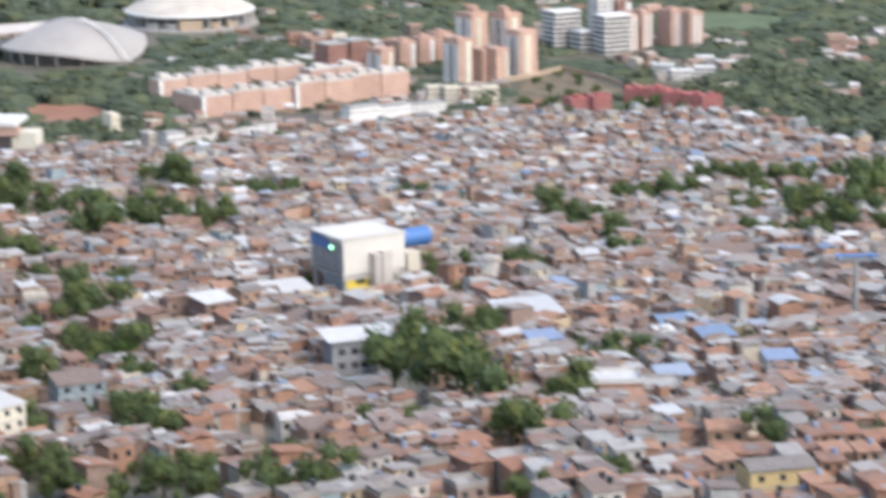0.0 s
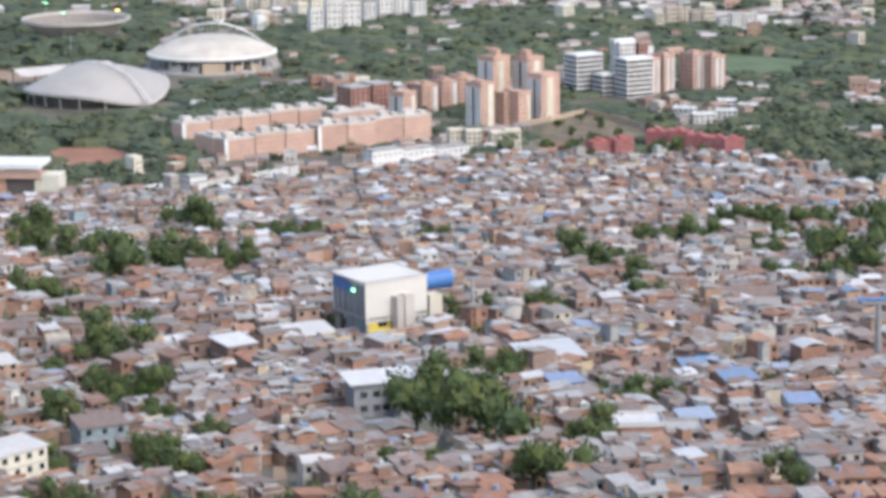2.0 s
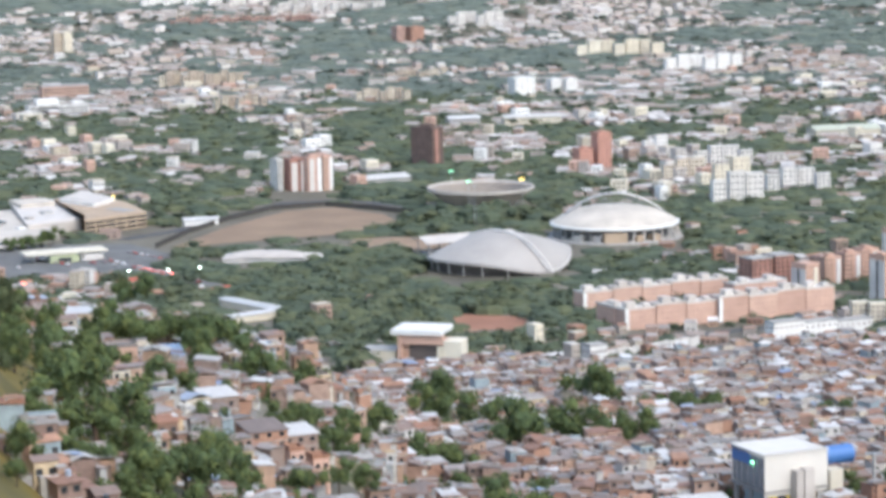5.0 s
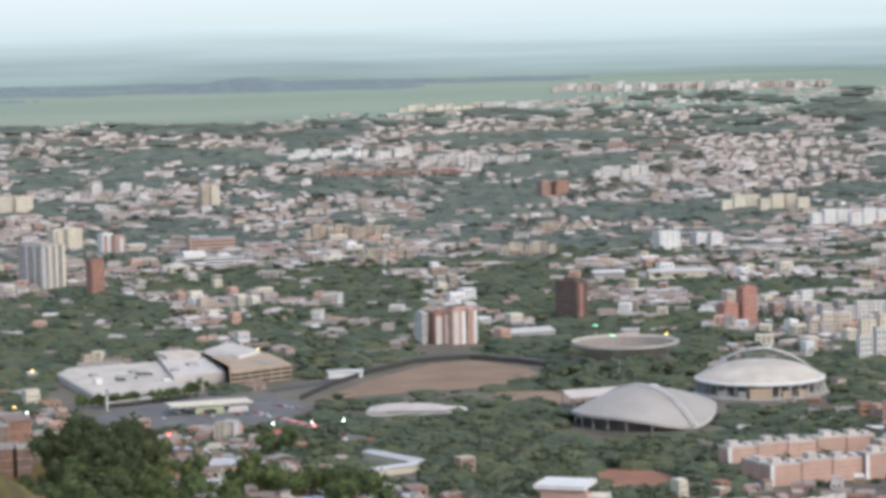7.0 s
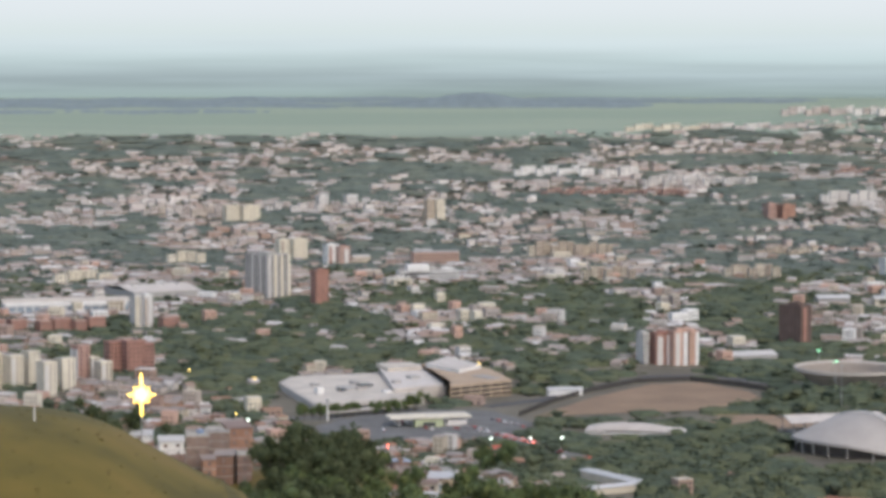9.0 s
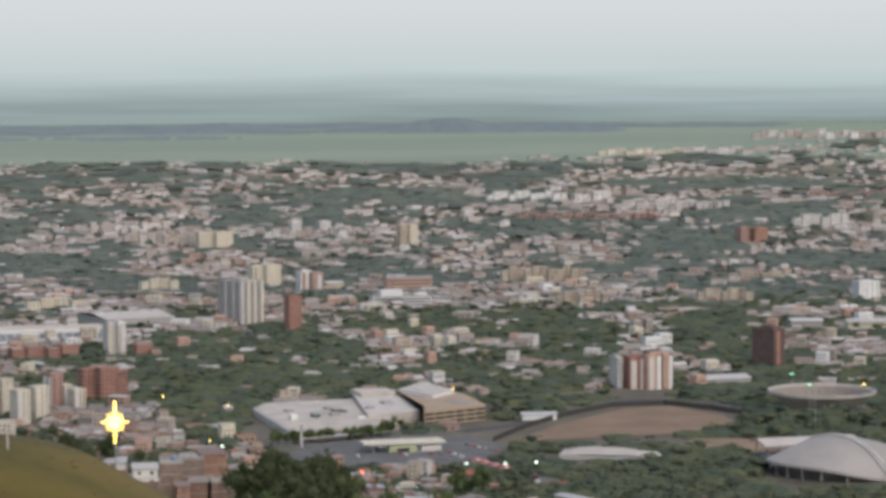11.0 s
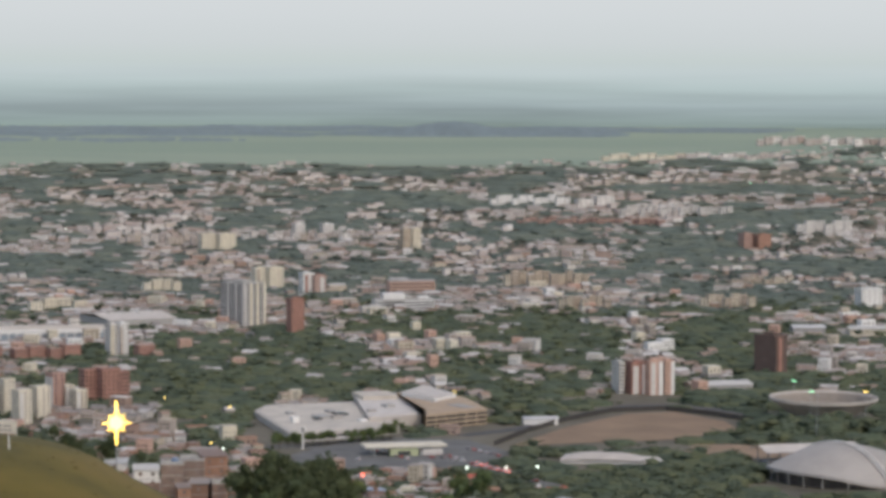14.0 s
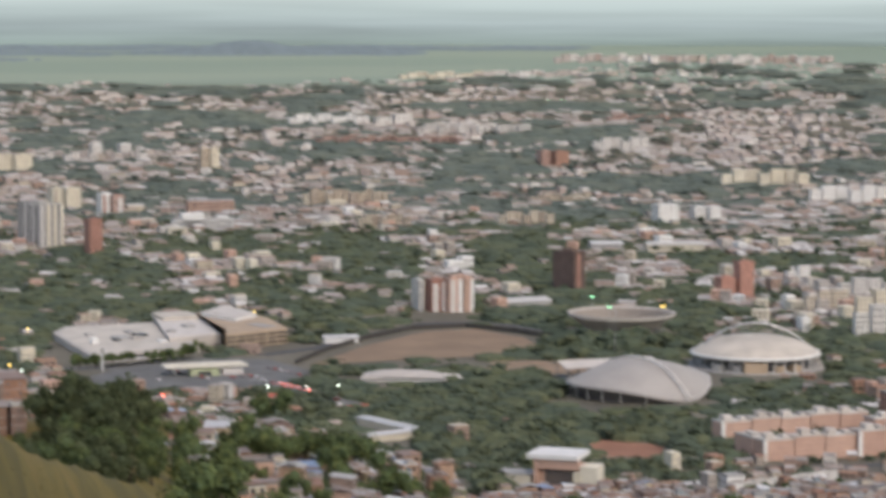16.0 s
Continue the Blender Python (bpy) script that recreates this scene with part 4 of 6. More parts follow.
def dome():
    """Shallow white dome hung under a steel arch, on a flared concrete base."""
    e = thing("domed_arena", "shallow white domed arena under a steel arch", "arena", facing(10.34, 2003, 6))
    th = np.linspace(0, math.tau, 97)[:-1]
    rows = [[(45.5 * r * math.cos(a), 43 * r * math.sin(a), 11.6 + 11.5 * (1 - r ** 2.7)) for a in th] for r in np.linspace(0, 1, 16)]
    part("roof", Solid().grid(np.array(rows), wrap=True), ROOFWHITE, e, "white ribbed dome", shade=True)
    rim = [[(rx * math.cos(a), rx * .945 * math.sin(a), z) for a in th] for rx, z in ((45.5, 11.6), (46.6, 11.4), (46.6, 9.4), (44, 9.2))]
    part("rim_beam", Solid().grid(np.array(rim), wrap=True), WHITE, e, shade=True)
    wall = [[(38 * math.cos(a), 36 * math.sin(a), z) for a in th] for z in (-1, 10.5)]
    part("wall", Solid().grid(np.array(wall), wrap=True), surface("grey_brown_wall", [(.19, .185, .185)], vary=.35, scale=.15), e, "grey-brown stained wall", shade=True)
    part("entrance", Solid().box(-4, -40, -1, 16, 10, 9), TAN, e)
    for k in range(36):
        a = k * math.tau / 36
        lean = 1.0 if -1.5 < (a + math.pi) % math.tau - math.pi < .9 else .93
        part("buttress", Solid().rod((47.5 * lean * math.cos(a), 45 * lean * math.sin(a), -1), (44.5 * math.cos(a + .05), 42 * math.sin(a + .05), 10), .7, .45, n=6), CONCRETE if lean < 1 else MALLWALL, e)
    for a in (-2.3, -1.95, -1.25, -.95):
        part("ramp_block", Solid().box(42 * math.cos(a), 40 * math.sin(a), -1, 7, 6, 6.5, a), TAN if a > -1.5 else CONCRETE, e)
    part("terrace", Solid().grid(np.array([[(rx * math.cos(a), rx * .95 * math.sin(a), z) for a in th] for rx, z in ((50, -1), (50, 1.2), (38, 1.2))]), wrap=True), CONCRETE, e)
    for off in (-1.6, 1.6):
        s = Solid()
        pts = [Vector((-41 + 82 * k / 28, off, 11 + 20.5 * math.sin(math.pi * k / 28) ** .75)) for k in range(29)]
        s.tube(pts, .6)
        part("arch", s, STEEL, e, "pale steel arch over the roof")
    s = Solid()
    for k in range(3, 26):
        x = -41 + 82 * k / 28
        z = 11 + 20.5 * math.sin(math.pi * k / 28) ** .75
        r = min(1, abs(x) / 45.5)
        s.rod((x, -1.6, z), (x, 1.6, z), .3, n=5).rod((x, 0, z), (x, 0, 11.6 + 11.5 * (1 - r ** 2.7)), .22, n=5)
    part("hanger_net", s, STEEL, e, kind="stuff")


dome()


def bullring():
    """Cup-shaped round stadium: a flared concrete bowl open to the sky."""
    e = thing("bowl_stadium", "round concrete bowl stadium with a pale rim", "stadium", facing(7.60, 2176))
    th = np.linspace(0, math.tau, 73)[:-1]
    prof = [(24, -1), (25, 3), (33, 9), (41.0, 14.6), (42.0, 15.0), (42.0, 17.2), (40.6, 17.2), (39.5, 15.6)]
    ring_grey = surface("weathered_ring_concrete", [(.46, .42, .38)], vary=.2, scale=.1)
    part("shell", Solid().grid(np.array([[(r * math.cos(a), r * math.sin(a), z) for a in th] for r, z in prof]), wrap=True), ring_grey, e, "pale concrete shell and rim", shade=False)
    seats = []
    for k in range(14):
        r, z = 39.5 - 1.5 * k, 15.6 - 1.0 * k
        seats += [(r, z), (r - 1.5, z)]
    part("seating", Solid().grid(np.array([[(r * math.cos(a), r * math.sin(a), z) for a in th] for r, z in seats]), wrap=True), surface("worn_seating", [(.34, .30, .265)]), e)
    part("arena_floor", Solid().rod((0, 0, -.5), (0, 0, 1.6), 20, n=48), DIRT, e)
    for az, d, z0, h, lamp in ((7.47, 2070, None, 30, LAMPWHITE), (7.35, 2128, None, 26, LAMPGREEN), (8.45, 2152, None, 24, LAMPYELLOW), (7.0, 2215, None, 24, LAMPGREEN)):
        m = thing("floodlight_mast", "tall steel floodlight mast by the stadium", "floodlight", facing(az, d), "floodlight masts")
        part("pole", Solid().rod((0, 0, -1), (0, 0, h), .38, .22), STEEL, m)
        part("crossbar", Solid().box(0, 0, h, 3.6, .5, .4), STEEL, m)
        for x in (-1.2, 0, 1.2):
            part("lamp", Solid().box(x, -.3, h + .4, .8, .4, .7), lamp if lamp is not LAMPWHITE else STEEL, m)


bullring()


# ---- cable car station and pylon ----
def station():
    e = thing("cable_car_station", "white boxy cable car station with blue drum end", "cable car station", facing(13.38, 768, 30))
    H, W, D = 16.0, 20.2, 18.8
    part("roof", Solid().box(W / 2, D / 2, H - .5, W + .6, D + .6, .5), STATIONWHITE, e)
    part("front_cladding", Solid().box(W / 2, .25, H - 12.0, W, .5, 12.0), STATIONWHITE, e, "smooth white front panel")
    part("rear_cladding", Solid().box(W / 2, D - .25, H - 11.3, W, .5, 11.3), STATIONWHITE, e)
    part("side_cladding", Solid().box(W - .25, D / 2, H - 11.3, .5, D - 1.1, 11.3), STATIONWHITE, e)
    part("glazing", Solid().box(.45, D / 2, H - 10, .3, D - 1.2, 8.6), surface("blue_grey_glazing", [(.25, .27, .30)], rough=.25, bump=0), e, "dark blue-grey glazed side")
    part("side_fascia", Solid().box(.2, D / 2 + 4.0, H - 4.2, .5, D - 9, 3.7), BLUEPAINT, e, "blue fascia band")
    part("side_fascia", Solid().box(.2, D / 2, H - 1.3, .5, D - 1.2, .8), STATIONWHITE, e)
    for y in (3, 6.4, 9.8, 13.2, 16):
        part("mullion", Solid().box(.15, y, H - 10, .25, .3, 8), CONCRETE, e)
    part("platform", Solid().box(W / 2, D / 2, 4.6, W, D, .9), CONCRETE, e)
    for x, y in ((1, 1), (1, 9), (1, 17.6), (18, 1), (18, 9), (18, 17.6), (10, 17.6), (14.5, 1)):
        part("column", Solid().box(x, y, -4, 1.1, 1.1, 8.6), CONCRETE, e)
    part("stair_tower", Solid().box(9.6, -1.6, -4, 2.2, 3.2, 15.2), PALECAP, e, "pale concrete stair tower")
    part("stair_tower", Solid().box(12.6, -1.6, -4, 3.0, 3.2, 15.6), PALECAP, e, "pale concrete stair tower")
    part("slot_window", Solid().box(11.0, -2.2, 1.5, .5, .8, 4), GLASS, e)
    part("slot_window", Solid().box(11.0, -2.2, 7.5, .5, .8, 3.2), GLASS, e)
    part("ground_wall", Solid().box(4.6, .6, -4, 7.0, .6, 8.6), YELLOW, e, "yellow painted base wall")
    part("ground_wall", Solid().box(4, 8, -4, 6, 10, 8.4), PLASTER, e)
    part("ground_wall", Solid().box(16.5, 3.4, -4, 6, 4, 8.6), CREAM, e, "cream rendered base wall")
    part("side_tower", Solid().box(W + 3.2, 2.6, -4, 4.2, 4.6, 13.4), CREAM, e, "cream rendered lift tower")
    part("stair_flight", Solid().box(W + 5.6, .4, -4, 1.6, 9, 6.4), CONCRETE, e)
    part("ground_window", Solid().box(5.6, .25, 2.6, 2.8, .3, 1.6), GLASS, e)
    part("drum", Solid().rod((W + .2, 9, H - 4.4), (W + 13, 9, H - 4.4), 2.7, n=28), BLUEPAINT, e, "round blue cladding of the cable wheel", shade=False)
    part("drum_frame", Solid().box(W + 5, 9, H - 8.9, 9.6, 4, .6), CONCRETE, e)
    for x in (2.6, 8.4):
        for y in (7, 11):
            part("column", Solid().rod((W + x, y, -4), (W + x, y, H - 8.8), .5), CONCRETE, e)
    part("lamp", Solid().box(-.2, 6.5, 12.3, .4, .8, .8), LAMPGREEN, e)
    p = thing("cable_pylon", "grey steel cable car pylon with a long crosshead", "pylon", facing(24.05, 690, 10))
    part("mast", Solid().rod((0, 0, -3), (0, 0, 18), 1.0, .7, n=12), STEEL, p)
    part("crosshead", Solid().box(0, 0, 17.6, 10, 1.4, 1.0), STEEL, p)
    part("walkway", Solid().box(0, 0, 19, 10.5, 2.2, .25), BLUEPAINT, p)
    for x in (-4.2, 4.2):
        part("sheave_train", Solid().box(x, 0, 18.4, .8, 7, .6), STEEL, p)
    p = thing("cable_pylon", "slender concrete cable car pylon", "pylon", facing(15.62, 800, 10))
    part("mast", Solid().rod((0, 0, -3), (0, 0, 14), .7, .5, n=12), CONCRETE, p)
    part("crosshead", Solid().box(0, 0, 13.6, 5, 1.0, .7), STEEL, p)


station()


def orange_hall():
    """White-roofed building with orange walls and a round opening."""
    e = thing("community_building", "orange walled building with thick white flat roof", "public building", facing(6.15, 1412, -16))
    part("wall", Solid().box(-8, 12, -4, 2, 22, 18), ORANGE, e)
    part("wall", Solid().box(3, 12, -4, 22, 16, 16), ORANGE, e)
    part("front_beam", Solid().box(3, 3, 11, 24, 3, 5), ORANGE, e, "orange beam over the opening")
    part("roof", Solid().box(1, 12, 16, 27, 24, 2.4), WHITE, e, "thick white roof slab")
    # solid dark box stands in for the shade inside the open hall
    part("opening", Solid().box(4.5, 3.7, -1, 16, .6, 11.5), surface("shaded_hall_opening", [(.12, .10, .095)]), e, "dark panel painted as the shade in the open front")
    part("side_tower", Solid().box(20, 8, -4, 9, 14, 17), CREAM, e, "cream rendered side block")
    part("side_tower", Solid().box(14, 3, -4, 4, 5, 14), CREAM, e)
    part("recess", Solid().rod((5, 3.6, 5.5), (5, 4.4, 5.5), 4.6, n=24), DOOR, e, "dark disc for the shade inside a round opening")
    part("base_wall", Solid().box(2, 0, -4, 20, 2, 6), YELLOW, e)
    part("annex", Solid().box(-20, 10, -4, 18, 14, 11), CREAM, e)
    part("annex_roof", Solid().box(-20, 10, 7, 19, 15, .4), CONCRETE, e)


orange_hall()


def star_sign():
    """Lit star on a lattice mast."""
    e = thing("star_sign", "glowing yellow star sign on a steel mast", "illuminated sign", facing(-6.85, 850))
    part("mast", Solid().rod((0, 0, -1), (0, 0, 19), .25, .15), STEEL, e)
    c = Vector((0, 0, 20.3))
    for k in range(16):
        a = k * math.tau / 16
        ln = (6.6 if k in (4, 12) else 4.4) if k % 4 == 0 else (3.5 if k % 2 == 0 else 2.9)
        tip = c + Vector((math.cos(a), 0, math.sin(a))) * ln
        part("ray", Solid().rod(c, tip, 0.42, .2 if k in (4, 12) else .12, n=6), LAMPYELLOW, e)
    part("core", Solid().rod(c - Vector((0, .4, 0)), c + Vector((0, .4, 0)), 1.9, n=16), LAMPYELLOW, e)


star_sign()


def marker_post():
    e = thing("marker_post", "thin white post on the grassy mound", "post", facing(-9.02, 346))
    part("post", Solid().rod((0, 0, -.6), (0, 0, 1.6), .09, .08), WHITE, e)
    part("cap", Solid().rod((0, 0, 1.6), (0, 0, 1.72), .13, .05), CONCRETE, e)


marker_post()


# ---- what is already built on ----
TAKEN = set()


def mark_taken():
    for ob in scene.objects:
        if ob.type == "MESH" and ob.parent is not None:
            c = np.array([tuple(v) for v in ob.bound_box])
            lo, hi = c.min(0), c.max(0)
            for x in np.arange(lo[0] - 2, hi[0] + 2.1, 3):
                for y in np.arange(lo[1] - 2, hi[1] + 2.1, 3):
                    p = ob.parent.matrix_basis @ Vector((x, y, 0))
                    TAKEN.add((int(p.x // 4), int(p.y // 4)))
        elif ob.type == "MESH" and ob.name.split(".")[0] in FLAT:
            me = ob.data
            for pl in me.polygons:
                if abs(pl.normal.z) < .5:
                    continue
                a, b, c = [me.vertices[i].co for i in pl.vertices]
                n = int(max((b - a).length, (c - a).length) / 3) + 1
                for i in range(n + 1):
                    for j in range(n + 1 - i):
                        p = a + (b - a) * i / n + (c - a) * j / n
                        TAKEN.add((int(p.x // 4), int(p.y // 4)))


FLAT = {"vacant_lot", "field", "dirt_yard", "clay_court", "lawn", "parking", "dirt_road", "road", "avenue", "street", "boulevard"}


def free(x, y, r=0.0):
    pts = ((0, 0), (r, 0), (-r, 0), (0, r), (0, -r)) if r else ((0, 0),)
    return all((int((x + i) // 4), int((y + j) // 4)) not in TAKEN for i, j in pts)


def take(x, y, r):
    for i in np.arange(-r, r + .1, 3):
        for j in np.arange(-r, r + .1, 3):
            TAKEN.add((int((x + i) // 4), int((y + j) // 4)))


# ---- trees ----
rnd = random.Random(7)


def crown_mesh(seed, leaves, blobs, mat, flat=.8):
    """A crown of leafy tufts about one metre in radius, uneven, with gaps."""
    g = np.random.default_rng(seed)
    cen = g.normal(size=(blobs, 3)) * (.42, .42, .26) + (0, 0, .15)
    rad = g.uniform(.28, .52, blobs)
    v, f = [], []
    for k in range(leaves):
        b = g.integers(blobs)
        d = g.normal(size=3)
        d /= np.linalg.norm(d)
        p = cen[b] + d * rad[b] * (.62 + .52 * g.random() ** 1.3) * (1, 1, flat)
        u = np.cross(d + g.normal(size=3) * .5, g.normal(size=3))
        u /= np.linalg.norm(u)
        w = np.cross(d, u) + d * g.normal() * .5
        s = g.uniform(.03, .075)
        i = len(v)
        v += [p - u * s, p - w * s * .7, p + u * s * 1.2 - d * s * .3, p + w * s * .8 + d * s * .3]
        f += [(i, i + 1, i + 2), (i, i + 2, i + 3)]
    s = Solid().add(np.array(v), np.array(f))
    for b in range(blobs):
        q = lump(g)
        s.add(q[0] * rad[b] * .66 * (1, 1, flat) + cen[b], q[1])
    return s.mesh("crown", [mat])


def lump(g):
    """A rough twenty-sided tuft."""
    bm = bmesh.new()
    bmesh.ops.create_icosphere(bm, subdivisions=1, radius=1)
    v = np.array([tuple(q.co) for q in bm.verts])
    f = np.array([[q.index for q in t.verts] for t in bm.faces])
    bm.free()
    return v * g.uniform(.72, 1.18, (len(v), 1)), f


CROWNS = [crown_mesh(k, 1400, 8 + k % 4, LEAF) for k in range(6)] + [crown_mesh(60 + k, 1400, 9, PALELEAF) for k in range(2)] + [crown_mesh(80 + k, 1400, 10, DARKLEAF) for k in range(4)]


def trunk_mesh(seed):
    g = random.Random(seed)
    s = Solid().rod((0, 0, -.6), (.03, .02, .55), .075, .05, n=7)
    for k in range(4):
        a = k * 1.6 + g.random()
        s.rod((.03, .02, .45), (.32 * math.cos(a), .32 * math.sin(a), .95 + .15 * g.random()), .035, .014, n=5)
    return s.mesh("trunk", [BARK])


TRUNKS = [trunk_mesh(k) for k in range(3)]


def tree(az, d, r, kind=None, label="dense dark green broadleaf tree among houses"):
    p = polar(az, d)
    e = thing("tree", label, "tree", Matrix.Translation(p) @ pose(0, 0, 0, 0, 0, rnd.uniform(0, 360)), "trees of the slope")
    k = rnd.randrange(6) if kind is None else kind
    t = new("trunk", TRUNKS[rnd.randrange(3)])
    c = new("crown", CROWNS[k])
    r *= 1.42
    h = rnd.uniform(1.0, 1.4)
    t.parent = c.parent = e
    t.scale = (r, r, r * h)
    c.location = (0, 0, r * .78 * h)
    c.scale = (r * 1.08, r * rnd.uniform(.95, 1.15), r * rnd.uniform(1.15, 1.5))
    take(p.x, p.y, r * .8)
    take(p.x - p.x / d * r * .8, p.y - p.y / d * r * .8, r * .6)


SLOPE_TREES_A = ((7.89, 699, 5.0), (6.89, 698, 2.1), (8.8, 636, 3.5), (8.83, 589, 3.3), (8.31, 955, 7.4), (9.12, 971, 5.4), (9.79, 967, 5.4), (6.67, 1148, 5.6), (6.63, 1013, 4.8), (7.3, 1031, 4.9), (9.91, 1131, 6.5), (11.08, 1111, 4.1), (11.55, 1107, 4.1), (11.87, 1102, 3.7), (12.28, 1100, 3.7), (10.51, 976, 3.8), (11.03, 973, 3.8), (14.66, 1087, 3.0), (15.02, 1086, 3.0), (17.72, 952, 4.8), (18.31, 952, 4.8), (19.03, 898, 3.9), (19.05, 847, 3.2), (19.24, 1069, 3.6), (19.68, 1070, 3.6), (20.05, 1078, 4.1), (20.57, 1079, 4.1), (20.95, 1170, 4.2), (21.41, 1171, 4.2), (21.9, 1154, 4.2))
SLOPE_TREES_B = ((22.39, 1155, 4.2), (22.82, 959, 6.1), (23.67, 951, 5.9), (24.24, 1119, 6.1), (15.32, 792, 2.9), (15.95, 794, 2.7), (17.13, 795, 4.1), (14.42, 565, 4.7), (14.91, 606, 4.3), (15.91, 554, 6.0), (15.72, 648, 3.2), (16.37, 648, 3.2), (16.9, 497, 4.2), (18.22, 540, 3.3), (19.02, 608, 2.7), (19.62, 608, 2.7), (16.79, 619, 1.9), (17.21, 618, 1.9), (21.93, 645, 1.9), (23.36, 642, 2.2), (23.63, 684, 1.5), (23.89, 685, 1.5), (22.44, 491, 2.7), (21.92, 535, 1.9), (10.19, 556, 2.3), (8.71, 527, 3.1), (9.3, 516, 3.3), (6.61, 483, 2.6), (7.25, 482, 2.6), (7.0, 464, 2.0))
SLOPE_TREES_C = ((7.53, 462, 2.0), (9.49, 453, 2.8), (10.27, 452, 2.8), (11.67, 448, 3.1), (12.66, 445, 3.1), (18.72, 465, 1.6), (19.21, 465, 1.6), (17.07, 443, 1.8), (17.61, 443, 1.8), (12.13, 493, 1.5), (13.69, 526, 2.0), (14.17, 525, 2.0), (14.51, 522, 2.0), (14.96, 522, 2.0), (8.09, 625, 3.1), (17.86, 554, 2.3), (6.77, 587, 3.1), (24.25, 1067, 6.0), (22.91, 919, 2.6), (23.32, 920, 2.6), (21.59, 1059, 2.8), (21.94, 1060, 2.8), (17.78, 809, 2.6))
SPUR_TREES = ((-0.53, 559, 3.9), (0.28, 588, 4.1), (-1.03, 597, 5.5), (0.32, 847, 4.7), (1.07, 861, 4.7), (1.96, 854, 5.6), (2.81, 849, 4.0), (3.4, 850, 3.1), (3.87, 862, 3.1), (3.23, 727, 2.5), (3.64, 747, 2.6), (4.08, 764, 2.8), (4.55, 814, 3.0), (6.26, 863, 3.9), (6.91, 882, 4.0), (4.63, 770, 2.3), (5.04, 816, 2.4), (0.76, 509, 3.7), (1.81, 533, 3.9), (-0.41, 468, 1.8), (0.05, 484, 1.9), (-2.11, 461, 2.2), (-2.1, 828, 3.4), (-1.33, 738, 4.2), (-2.08, 650, 2.9), (-0.79, 501, 2.1), (1.72, 788, 2.4), (2.07, 801, 2.4), (0.21, 1735, 6.1), (0.67, 1731, 6.1), (0.77, 686, 2.5))
SPUR_TREES_MORE = ((-1.1, 654, 3.2), (-0.11, 841, 4.7), (1.8, 829, 3.8), (1.36, 532, 4.0), (1.93, 566, 3.2), (0.39, 503, 3.0), (-1.73, 543, 2.7), (5.35, 885, 3.6), (-1.45, 684, 3.0), (-0.64, 747, 3.8), (-0.91, 621, 2.8), (-2.13, 430, 1.6), (2.4, 554, 2.8), (3.69, 607, 2.6), (0.21, 559, 2.8), (-0.32, 525, 2.0))
BRIGHT_TREES = ((8.31, 636, 2.3), (8.75, 634, 2.3))
SPUR_EDGE_TREES = ((-4.2, 838, 4.8), (-3.9, 840, 6.2), (-3.55, 838, 5.2), (-3.2, 826, 4.0), (-2.85, 822, 4.7), (-2.5, 816, 5.1), (-2.2, 812, 4.0), (-3.9, 795, 4.6), (-3.45, 790, 4.4), (-2.9, 785, 4.6), (-2.45, 775, 4.2), (-3.3, 760, 4.2), (-4.75, 890, 3.2), (-6.12, 905, 3.6), (-7.1, 880, 4), (-7.9, 900, 4.5), (-0.7, 853, 2.6))
def plant_trees():
    for az, d, r in (*SLOPE_TREES_A, *SLOPE_TREES_B, *SLOPE_TREES_C, *SPUR_TREES, *SPUR_TREES_MORE):
        tree(az, d, r * 1.15)
    for az, d, r in SPUR_EDGE_TREES:
        tree(az, d, r * .95, rnd.randrange(8, 12), "dense dark green tree on the edge of the spur")
    for az, d, r in BRIGHT_TREES:
        tree(az, d, r, rnd.choice((6, 7)), "bright green leafy tree among houses")
    for az, d, r in ((10.55, 1390, 3.2), (11.0, 1402, 2.4), (11.5, 1415, 2.6), (12.05, 1432, 2.8), (12.6, 1448, 2.4), (14.4, 1490, 2.4), (15.5, 1492, 2.4), (16.3, 1173, 3.0), (10.2, 1385, 2.6)):
        tree(az, d, r)
    for k in range(16):
        tree(rnd.uniform(21.4, 25), rnd.uniform(900, 1240), rnd.uniform(2.8, 4.6))
    for k in range(30):
        az, d = rnd.uniform(3, 9), rnd.uniform(475, 840)
        if free(*polar(az, d).xy, 3):
            tree(az, d, rnd.uniform(1.8, 3.2))
    for az, d, r in ((19.5, 1548, 4.4), (19.85, 1545, 4.6), (20.45, 1538, 3.4), (18.1, 1560, 2.4), (17.2, 1600, 3), (17.7, 1590, 3.2), (18.3, 1605, 2.8)):
        tree(az, d, r)
    for k in range(40):
        az, d = rnd.uniform(-4.7, -2.5), rnd.uniform(560, 780)
        if free(*polar(az, d).xy, 2) and d > mound_line(az) + 50:
            tree(az, d, rnd.uniform(2.6, 3.8), rnd.randrange(8, 12) if k % 3 else None, "dense dark green tree on the edge of the spur")
    for k in range(16):
        az, d = rnd.uniform(-2.6, 2.6), rnd.uniform(385, 800)
        if ground_z(*polar(az, d).xy) < 196 and free(*polar(az, d).xy, 3):
            tree(az, d, rnd.uniform(2.2, 3.8))
    for az, d, r in ((17.4, 1690, 2.6), (17.9, 1715, 2.2), (18.3, 1690, 2.8), (18.7, 1650, 2.4), (17.7, 1660, 2.0), (18.1, 1640, 2.4)):
        tree(az, d, r, None, "low scrubby tree on the vacant lot")
    for k in range(15):
        q = k / 14
        x, y = -122 + 78 * q, 1984 + 44 * q
        if k not in (7, 8, 12):
            tree(math.degrees(math.atan2(x, y)), math.hypot(x, y), rnd.uniform(3.2, 4.6))


